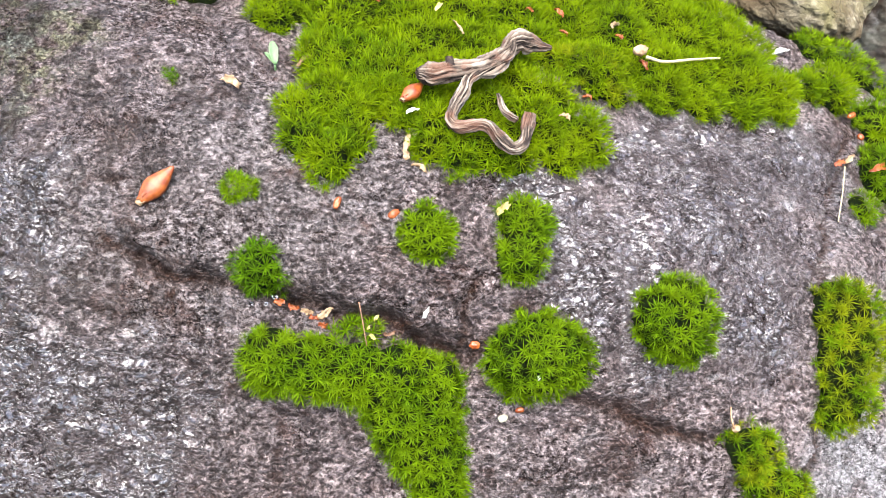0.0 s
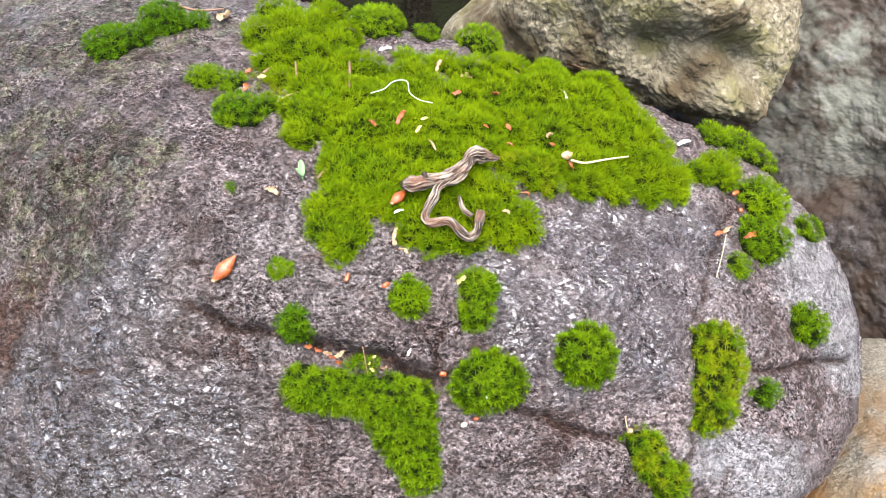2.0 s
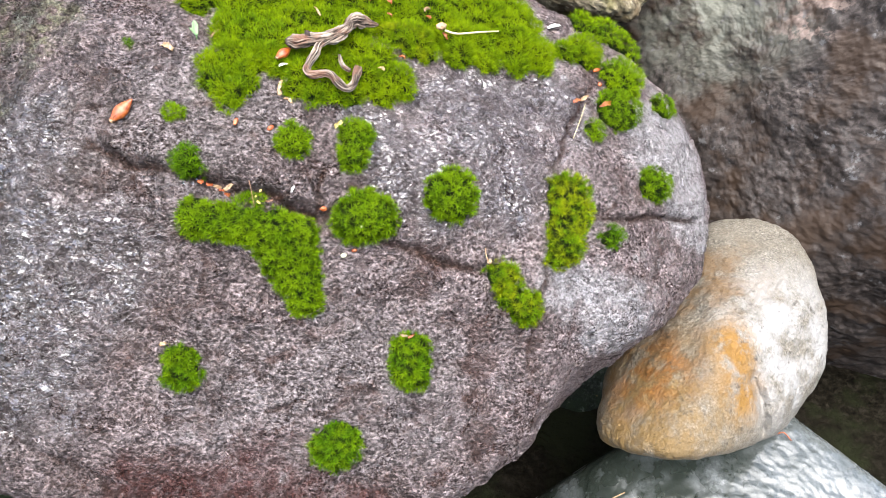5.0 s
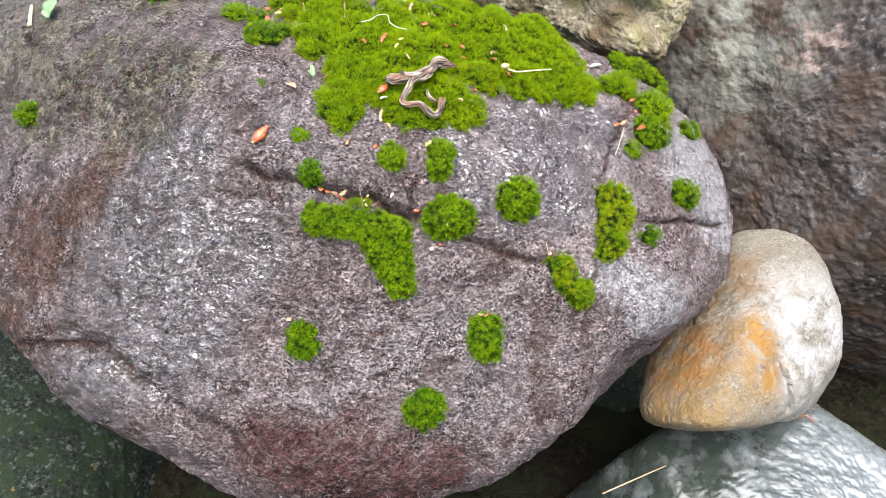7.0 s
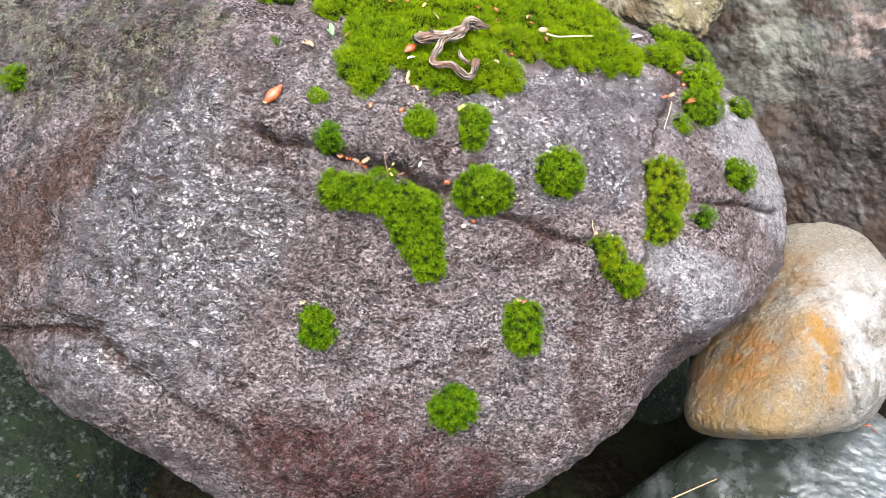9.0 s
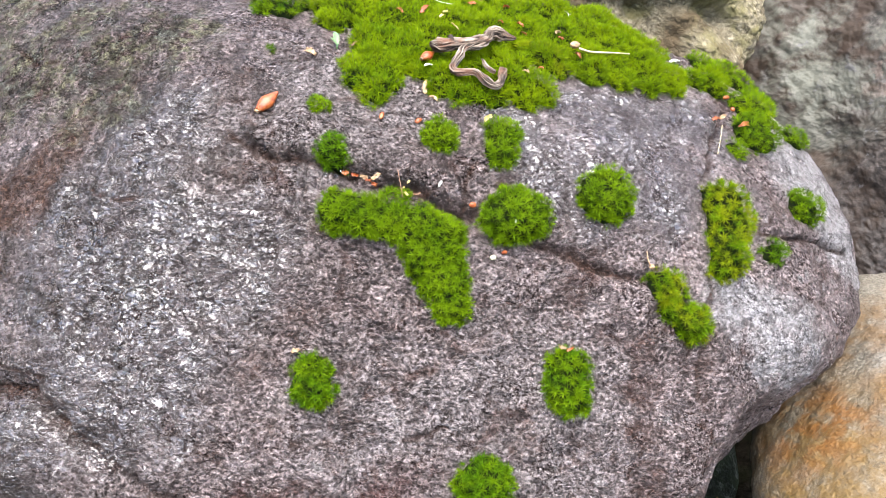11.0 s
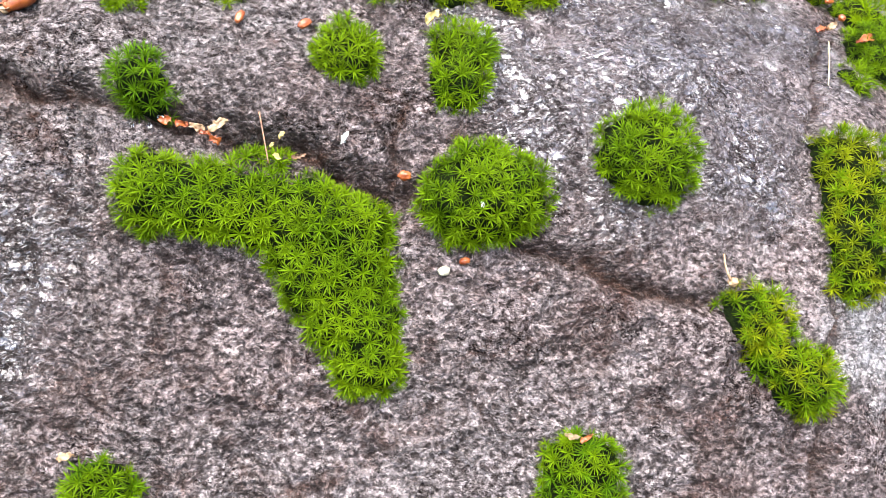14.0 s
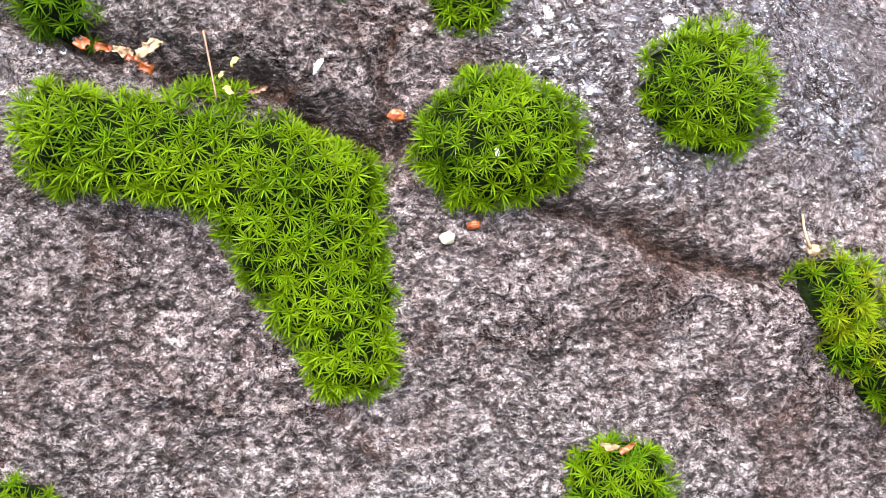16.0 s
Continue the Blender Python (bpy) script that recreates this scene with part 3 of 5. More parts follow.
build_boulder()
build_stone("tan_stone", (0.335, 0.09, -0.235), [
    (-0.664, -0.737, -0.13, 0.1811), (-0.594, 0.102, -0.798, 0.1033), (-0.969, 0.246, 0.03, 0.1310), (-0.645, 0.108, 0.757, 0.0990),
    (-0.761, 0.638, -0.116, 0.1078), (0.109, -0.76, -0.641, 0.0682), (0.22, -0.962, -0.162, 0.113), (0.525, -0.488, 0.697, 0.0609),
    (0.0, 0.0, -1.0, 0.09), (0.001, 0.001, 1.0, 0.0933), (0.0, 0.706, -0.708, 0.09), (0.003, 0.98, -0.2, 0.124), (-0.064, 0.581, 0.811, 0.1405),
    (0.726, -0.687, -0.023, 0.0584), (0.712, -0.002, -0.703, 0.0889), (0.992, 0.077, -0.099, 0.0677), (0.708, -0.041, 0.705, 0.0922), (0.778, 0.621, -0.097, 0.101),
], M_TAN, "smooth tan stone stained ochre and white, wedged beside the boulder", rough=0.006, scale=20, detail=(300, 40, 600), skin=0.5,
    ledges=[([(0.311, 0.026, -0.175), (0.32, 0.011, -0.192), (0.325, 0.0, -0.21)], 0.007, 0.010), ([(0.30, 0.08, -0.146), (0.318, 0.091, -0.146), (0.335, 0.11, -0.146), (0.35, 0.13, -0.146)], 0.004, 0.003)])
build_stone("ochre_stone", (0.12, 0.43, 0.03), [
    (-0.584, -0.811, -0.04, 0.0922), (-0.474, -0.166, -0.865, 0.1788), (-0.95, -0.254, 0.182, 0.2294), (-0.591, 0.099, 0.8, 0.1081),
    (-0.433, 0.88, 0.194, 0.1888), (-0.238, -0.515, -0.823, 0.0709), (-0.168, -0.985, 0.047, 0.1587), (0.005, -0.699, 0.715, 0.1298),
    (0.003, -0.002, -1.0, 0.1298), (0.0, 0.0, 1.0, 0.13), (0.052, 0.703, -0.709, 0.1326), (-0.005, 1.0, 0.011, 0.1285), (-0.002, 0.708, 0.707, 0.1299),
    (0.713, -0.466, 0.524, 0.1135), (0.685, -0.077, -0.724, 0.1065), (1.0, -0.01, -0.005, 0.1417), (0.699, -0.01, 0.715, 0.1313), (0.701, 0.713, -0.001, 0.1309),
], M_BACK, "rough ochre and grey stone with a shadowed overhang", rough=0.013, scale=18, detail=(240, 40, 480),
    ledges=[([(0.10, 0.33, 0.058), (0.13, 0.313, 0.066), (0.162, 0.311, 0.066), (0.20, 0.329, 0.044)], 0.017, 0.032), ([(0.12, 0.30, 0.04), (0.17, 0.30, 0.035), (0.21, 0.325, 0.02)], 0.020, 0.024)])
build_stone("dark_stone", (0.379 + 0.567 * 0.4, 0.367 + 0.716 * 0.4, -0.087 - 0.407 * 0.4), [
    (-0.567, -0.716, 0.407, 0.40), (-0.9, -0.1, 0.1, 0.46), (0.5, -0.8, 0.3, 0.42), (0, 0, 1, 0.55), (-0.3, -0.85, -0.3, 0.42),
    (-0.5, -0.3, 0.8, 0.52), (1, 0, 0, 0.6), (0, 1, 0, 0.5), (0, 0, -1, 0.5), (-0.7, 0.6, 0.2, 0.5),
], M_WALL, "big dark brown wet stone with grey lichen", round_=14, rough=0.014, scale=11, axis=(-0.6, -0.7, 0.4), detail=(420, 30, 820), skin=0.3)
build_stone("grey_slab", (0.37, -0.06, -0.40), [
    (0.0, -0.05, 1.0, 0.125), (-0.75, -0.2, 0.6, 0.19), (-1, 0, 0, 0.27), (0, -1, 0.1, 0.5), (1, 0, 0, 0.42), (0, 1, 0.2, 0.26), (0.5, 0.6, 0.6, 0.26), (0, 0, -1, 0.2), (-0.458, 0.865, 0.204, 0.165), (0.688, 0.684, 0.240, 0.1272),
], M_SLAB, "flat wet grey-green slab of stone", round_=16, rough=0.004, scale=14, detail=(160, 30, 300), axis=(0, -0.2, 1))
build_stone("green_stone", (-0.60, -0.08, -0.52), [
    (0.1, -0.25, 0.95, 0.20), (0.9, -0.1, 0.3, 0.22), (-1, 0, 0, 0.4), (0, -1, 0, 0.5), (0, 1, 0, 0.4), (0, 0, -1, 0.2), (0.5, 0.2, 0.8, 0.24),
], M_DARK, "damp stone with a green film of algae, cavity shade in its colour", round_=14, rough=0.006, scale=12, detail=(150, 30, 300), axis=(0.2, -0.2, 1))
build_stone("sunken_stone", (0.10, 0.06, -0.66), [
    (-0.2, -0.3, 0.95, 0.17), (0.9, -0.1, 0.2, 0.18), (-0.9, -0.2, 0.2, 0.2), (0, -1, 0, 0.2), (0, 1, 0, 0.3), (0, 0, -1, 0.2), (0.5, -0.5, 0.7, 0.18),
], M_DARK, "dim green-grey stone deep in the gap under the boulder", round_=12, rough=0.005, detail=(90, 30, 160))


def build_ground():
    n = 200
    u = np.linspace(-1, 1, n)
    u = np.sign(u) * (np.abs(u) * 2.6 + (np.abs(u) ** 9) * 400)
    x, y = np.meshgrid(u, u, indexing="ij")
    p = np.stack([x.ravel(), y.ravel(), np.zeros(n * n)], 1)
    away = np.hypot(p[:, 0], p[:, 1])
    # a rise out of view, added to cut low sky from the reflections
    unseen_bank = np.clip((away - 0.75) / 1.5, 0, 1)
    # a deep gap between the stones behind the boulder
    p[:, 2] -= 0.9 * np.exp(-((p[:, 0] + 0.1) ** 2 / 0.35**2 + (p[:, 1] - 0.85) ** 2 / 0.35**2))
    p[:, 2] += -0.43 + 0.03 * fbm(p * 5, 3) + 0.5 * unseen_bank * unseen_bank * (3 - 2 * unseen_bank) + 0.1 * unseen_bank * fbm(p * 1.3, 3)
    i, j = np.meshgrid(np.arange(n - 1), np.arange(n - 1), indexing="ij")
    k = (i * n + j).ravel()
    tagged(new("ground", mesh_of("ground", p, np.stack([k, k + n, k + n + 1, k + 1], 1), M_SOIL)), "ground between the stones, near-black with the gaps' shade in its colour", "ground", kind="structure")


build_ground()


# ---- moss ----
def shoot_mesh(name, rng, material, length=0.0046, whorls=((8, 68, 1.0), (8, 46, 1.0), (6, 22, 0.8)), thick=0.00036):
    """One moss shoot: a star of narrow curved leaves on a short stem."""
    verts, faces, along = [], [], []
    for count, lean, size in whorls:
        # a low heart gives outer leaves the near-black green of shaded gaps
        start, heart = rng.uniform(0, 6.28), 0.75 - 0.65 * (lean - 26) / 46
        for k in range(count):
            turn = start + (k + rng.uniform(-0.3, 0.3)) * 6.283 / count
            tilt = radians(lean + rng.uniform(-11, 11))
            ln, w = length * size * rng.uniform(0.8, 1.15), thick * rng.uniform(0.85, 1.15)
            out = np.array((math.cos(turn), math.sin(turn), 0))
            side = np.array((-math.sin(turn), math.cos(turn), 0))
            p = np.array((0, 0, -0.0007 - 0.0009 * (lean / 70)))
            at = len(verts)
            for j, (s, ww) in enumerate(((0.0, 0.6), (0.33, 1.0), (0.7, 0.72), (1.0, 0.0))):
                a = tilt + radians(16) * s
                q = p + ln * s * (out * math.sin(a) + np.array((0, 0, math.cos(a))))
                if ww:
                    verts += [q - side * w * ww / 2, q + side * w * ww / 2]
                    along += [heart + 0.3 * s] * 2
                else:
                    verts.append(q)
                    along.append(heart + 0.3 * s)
            faces += [(at, at + 1, at + 3), (at, at + 3, at + 2), (at + 2, at + 3, at + 5), (at + 2, at + 5, at + 4), (at + 4, at + 5, at + 6)]
    me = mesh_of(name, verts, faces, material)
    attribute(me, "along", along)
    return me


SHOOT_KINDS = {}
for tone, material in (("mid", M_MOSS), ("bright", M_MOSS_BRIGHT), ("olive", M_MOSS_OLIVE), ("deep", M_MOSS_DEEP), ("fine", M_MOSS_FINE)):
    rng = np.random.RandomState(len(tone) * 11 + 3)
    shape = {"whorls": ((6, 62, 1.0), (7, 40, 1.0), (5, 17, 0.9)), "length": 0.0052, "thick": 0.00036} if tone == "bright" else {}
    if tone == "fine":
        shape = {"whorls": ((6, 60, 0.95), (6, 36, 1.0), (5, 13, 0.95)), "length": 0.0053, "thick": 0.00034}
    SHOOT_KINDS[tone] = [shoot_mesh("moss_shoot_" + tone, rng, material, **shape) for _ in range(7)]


def build_moss(name, discs, tone, label, height=0.78, step=0.0040, cap=0.016, lumps=0.25, size=1.0, sparse=1.0, parts=300, category="moss", group="", mixed=""):
    """A cushion of moss on the boulder: a dark mound and the shoots that cover it."""
    rng = np.random.RandomState(int(abs(discs[0][0]) * 1e5) % 9999)
    discs = np.array(discs)
    mid = discs[:, :3].mean(0)
    base, out = boulder_surface(mid)
    up = out[0]
    right = np.cross((0, 1, 0.3), up)
    right /= np.linalg.norm(right)
    ahead = np.cross(up, right)
    flat = np.stack([(discs[:, :3] - mid) @ right, (discs[:, :3] - mid) @ ahead], 1)
    radii = discs[:, 3]

    def dome(q):
        """Height of the cushion over the rock, and how far inside its edge a place lies."""
        edge = 0.13 * fbm(np.c_[q * 150, np.full(len(q), mid[0] * 99)], 2)
        d = np.linalg.norm(q[:, None] - flat[None], axis=2) / radii
        inside = 1 - d.min(1) + edge
        top = np.minimum(radii * height, cap)
        h = (top * np.sqrt(np.maximum(0, 1 - d**2))).max(1)
        h = np.maximum(h, 0.0012) * (1 + lumps * fbm(np.c_[q * 48, np.full(len(q), 5.0)], 2))
        return h, inside

    root = new(name)
    root.location = base[0]
    tagged(root, label, category, group)
    lo, hi = (flat - radii[:, None]).min(0) - 0.004, (flat + radii[:, None]).max(0) + 0.004

    # the mound, a fine sheet that sinks into the rock at its rim, coloured as gap shade
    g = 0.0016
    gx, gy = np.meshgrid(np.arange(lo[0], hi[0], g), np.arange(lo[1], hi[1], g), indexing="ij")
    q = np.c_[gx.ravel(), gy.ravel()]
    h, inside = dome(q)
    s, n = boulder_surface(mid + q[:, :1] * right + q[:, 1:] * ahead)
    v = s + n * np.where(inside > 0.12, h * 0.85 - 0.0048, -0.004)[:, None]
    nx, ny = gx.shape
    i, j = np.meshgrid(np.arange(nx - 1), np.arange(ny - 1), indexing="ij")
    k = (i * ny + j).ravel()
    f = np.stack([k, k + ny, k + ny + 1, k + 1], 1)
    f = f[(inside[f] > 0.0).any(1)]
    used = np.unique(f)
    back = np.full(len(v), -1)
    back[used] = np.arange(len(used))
    piece("mound", mesh_of("mound", v[used] - base[0], back[f], M_MOUND), root, Matrix.Translation(base[0]), "under-layer of moss stems, coloured with the shade between shoots")

    # the shoots
    gx, gy = np.meshgrid(np.arange(lo[0], hi[0], step), np.arange(lo[1], hi[1], step * 0.87), indexing="ij")
    gx = gx + (np.arange(gx.shape[1]) % 2)[None] * step / 2
    q = np.c_[gx.ravel(), gy.ravel()] + rng.uniform(-0.36, 0.36, (gx.size, 2)) * step
    h, inside = dome(q)
    keep = (inside > 0) & (rng.rand(len(q)) < sparse)
    q, h, inside = q[keep], h[keep], inside[keep]
    # the steep sides carry shoots one above another
    rim = np.flatnonzero(inside < 0.34)
    rim = rim[rng.rand(len(rim)) < 0.9 * sparse]
    more = q[rim] + rng.uniform(-0.5, 0.5, (len(rim), 2)) * step
    high, deep = dome(more)
    fine = deep > 0.0
    q, h, inside = np.vstack([q, more[fine]]), np.r_[h, high[fine] * rng.uniform(0.3, 0.75, fine.sum())], np.r_[inside, deep[fine]]
    e = 0.0012
    gradient = np.c_[dome(q + (e, 0))[0] - dome(q - (e, 0))[0], dome(q + (0, e))[0] - dome(q - (0, e))[0]] / (2 * e)
    steep = np.linalg.norm(gradient, axis=1, keepdims=True)
    gradient *= np.minimum(1, 1.5 / np.maximum(steep, 1e-6))
    s, n = boulder_surface(mid + q[:, :1] * right + q[:, 1:] * ahead)
    way = n - 0.85 * (gradient[:, :1] * right + gradient[:, 1:] * ahead) + rng.normal(0, 0.16, n.shape) + (0, 0, 0.12)
    way /= np.linalg.norm(way, axis=1)[:, None]
    place = s + n * (h + rng.uniform(-0.0008, 0.0010, len(h)))[:, None]
    order = np.argsort(place[:, 1] - place[:, 2] * 0.3)
    joined, kinds = [], SHOOT_KINDS[tone]
    for c, k in enumerate(order):
        source = SHOOT_KINDS[mixed] if mixed and rng.rand() < 0.35 else kinds
        me = source[rng.randint(len(source))]
        turn = Vector(way[k]).to_track_quat("Z", "Y").to_matrix().to_4x4() @ Matrix.Rotation(rng.uniform(0, 6.28), 4, "Z")
        sc = size * rng.uniform(0.78, 1.18) * (0.8 if inside[k] < 0.1 else 1)
        m = Matrix.Translation(place[k]) @ turn @ Matrix.Diagonal((sc, sc, sc, 1))
        if c < parts:
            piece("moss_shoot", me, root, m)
        else:
            joined.append((me, m))
    if joined:
        vs, fs, al, at = [], [], [], 0
        cache = {}
        for me, m in joined:
            if me not in cache:
                co, tri = np.empty(len(me.vertices) * 3, np.float32), np.empty(len(me.loops), np.int32)
                a = np.empty(len(me.vertices), np.float32)
                me.vertices.foreach_get("co", co)
                me.loops.foreach_get("vertex_index", tri)
                me.attributes["along"].data.foreach_get("value", a)
                cache[me] = co.reshape(-1, 3), tri.reshape(-1, 3), a
            co, tri, a = cache[me]
            mm = np.array(m)
            vs.append(co @ mm[:3, :3].T + mm[:3, 3] - base[0])
            fs.append(tri + at)
            al.append(a)
            at += len(co)
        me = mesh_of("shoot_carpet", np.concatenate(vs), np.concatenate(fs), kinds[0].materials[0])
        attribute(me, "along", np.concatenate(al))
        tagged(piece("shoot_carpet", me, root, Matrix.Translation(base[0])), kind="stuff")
    return root


CUSHIONS = "moss cushions on the boulder"
build_moss("moss_cushion", [(-0.1020, -0.0118, 0.0136, 0.0145), (-0.0866, -0.0099, 0.0094, 0.0145), (-0.0710, -0.0082, 0.0053, 0.0145), (-0.0537, -0.0061, 0.0009, 0.0161), (-0.0409, -0.0043, -0.0016, 0.0136), (-0.0410, -0.0129, -0.0134, 0.0150), (-0.0390, -0.0222, -0.0265, 0.0150), (-0.0370, -0.0300, -0.0380, 0.0134), (-0.0515, -0.0180, -0.0160, 0.0150), (-0.0480, -0.0235, -0.0260, 0.0120), (-0.0590, -0.0135, -0.0070, 0.0118), (-0.0778, -0.0027, 0.0152, 0.0065), (-0.0700, -0.0006, 0.0151, 0.0058), (-0.0620, -0.0015, 0.0107, 0.0065), (-0.0749, 0.0017, 0.0195, 0.0058), (-0.0671, 0.0029, 0.0177, 0.0052), (-0.0826, -0.0014, 0.0187, 0.0045)], "mid", "green star-moss cushion shaped like a boot, under a rock ledge", group=CUSHIONS)
build_moss("moss_cushion", [(-0.0062, 0.0091, 0.0005, 0.0176), (0.0040, 0.0125, -0.0005, 0.0174), (-0.0012, 0.0128, 0.0018, 0.0186)], "mid", "round green star-moss cushion with a pale flake on it", group=CUSHIONS)
build_moss("moss_cushion", [(0.0532, 0.0355, 0.0022, 0.0200)], "mid", "round domed green star-moss cushion on bare wet rock", group=CUSHIONS)
build_moss("moss_cushion", [(-0.0482, 0.0347, 0.0424, 0.0126)], "mid", "small round green moss cushion with an orange seed", group=CUSHIONS)
build_moss("moss_cushion", [(-0.0099, 0.0494, 0.0385, 0.0132), (-0.0108, 0.0375, 0.0310, 0.0123)], "mid", "tall uneven green moss cushion with a dry husk", group=CUSHIONS)
build_moss("moss_cushion", [(-0.1080, 0.0090, 0.0409, 0.0104)], "deep", "small dark green moss cushion set in the crack", group=CUSHIONS)
build_moss("moss_tuft", [(-0.1192, 0.0305, 0.0626, 0.0068)], "mid", "tiny green moss tuft on bare rock", group=CUSHIONS, step=0.0026, size=0.75)
build_moss("moss_cushion", [(-0.1129, -0.0684, -0.0578, 0.0128), (-0.1125, -0.0733, -0.0648, 0.0134), (-0.1053, -0.0737, -0.0681, 0.0080)], "mid", "green moss cushion low on the boulder face with pale bits", group=CUSHIONS, mixed="deep")
build_moss("moss_cushion", [(0.0316, -0.0359, -0.0756, 0.0142), (0.0318, -0.0434, -0.0862, 0.0156)], "mid", "upright oval green moss cushion low on the boulder", group=CUSHIONS, mixed="deep")
build_moss("moss_cushion", [(-0.0144, -0.0868, -0.1252, 0.0196)], "deep", "dark green round moss cushion near the boulder's foot", group=CUSHIONS, mixed="mid")
build_moss("moss_cushion", [(0.0905, 0.0074, -0.0454, 0.0134), (0.0975, 0.0022, -0.0555, 0.0110), (0.1085, -0.0014, -0.0650, 0.0140)], "mid", "kidney-shaped moss cushion with a seed and stalk", group=CUSHIONS, mixed="olive")
build_moss("moss_cushion", [(0.1356, 0.0650, -0.0168, 0.0178), (0.1395, 0.0528, -0.0266, 0.0196), (0.1375, 0.0379, -0.0366, 0.0185), (0.1329, 0.0289, -0.0424, 0.0114)], "olive", "long yellowish moss cushion along a crack", group=CUSHIONS, mixed="mid")
build_moss("moss_cushion", [(0.1753, 0.1529, -0.0026, 0.0195), (0.1579, 0.1256, -0.0026, 0.0097)], "mid", "green moss cushion with orange bud scales at the crack's head", group=CUSHIONS, height=0.85, cap=0.018)
build_moss("moss_cushion", [(0.2093, 0.1140, -0.0430, 0.0156)], "mid", "small green moss cushion near the boulder's edge", group=CUSHIONS, height=0.85, cap=0.018)
build_moss("moss_tuft", [(0.1721, 0.0551, -0.0459, 0.0098)], "deep", "very small dark green moss tuft under a crack", group=CUSHIONS)
build_moss("moss_cushion", [(0.1817, 0.1874, 0.0045, 0.0199)], "bright", "bright green moss cushion on the boulder's shoulder", group=CUSHIONS, mixed="mid", height=0.85, cap=0.018)
build_moss("moss_cushion", [(0.2195, 0.1896, -0.0210, 0.0126)], "mid", "small bright moss cushion hanging at the edge", group=CUSHIONS, height=0.85, cap=0.018)
build_moss("moss_cushion", [(0.1530, 0.2411, 0.0245, 0.0135), (0.1711, 0.2495, 0.0140, 0.0188), (0.1849, 0.2463, 0.0082, 0.0169), (0.1967, 0.2419, 0.0004, 0.0110)], "bright", "bright moss cushions on the boulder's far shoulder", group=CUSHIONS, mixed="mid", height=0.85, cap=0.018)
build_moss("moss_mat", [(-0.1676, 0.2454, 0.0986, 0.0265), (-0.1897, 0.2304, 0.1012, 0.0167), (-0.1370, 0.2320, 0.0931, 0.0186), (-0.1886, 0.2682, 0.1026, 0.0176), (-0.1488, 0.2119, 0.0940, 0.0182), (-0.1766, 0.2045, 0.0979, 0.0137), (-0.1534, 0.2750, 0.0968, 0.0175), (-0.1332, 0.2516, 0.0930, 0.0143), (-0.1656, 0.2242, 0.0972, 0.0210), (-0.1267, 0.2099, 0.0904, 0.0134), (-0.1374, 0.1871, 0.0911, 0.0165), (-0.1188, 0.2040, 0.0889, 0.0168), (-0.1066, 0.2156, 0.0874, 0.0134), (-0.1618, 0.1849, 0.0945, 0.0114), (-0.1421, 0.1749, 0.0910, 0.0129)], "fine", "thick green moss mat at the back of the boulder's top", parts=60, step=0.0034, height=0.85, cap=0.018, lumps=0.45)
build_moss("moss_cushion", [(-0.1163, 0.2853, 0.0893, 0.0240)], "bright", "round bright moss cushion at the boulder's back edge", parts=60, mixed="mid", height=0.85, cap=0.018)
build_moss("moss_cushion", [(-0.0766, 0.2868, 0.0808, 0.0129)], "mid", "small moss cushion at the boulder's back edge", parts=60, height=0.85, cap=0.018)
build_moss("moss_cushion", [(-0.0342, 0.2865, 0.0706, 0.0207)], "bright", "bright moss cushion at the boulder's back edge", parts=60, height=0.85, cap=0.018)
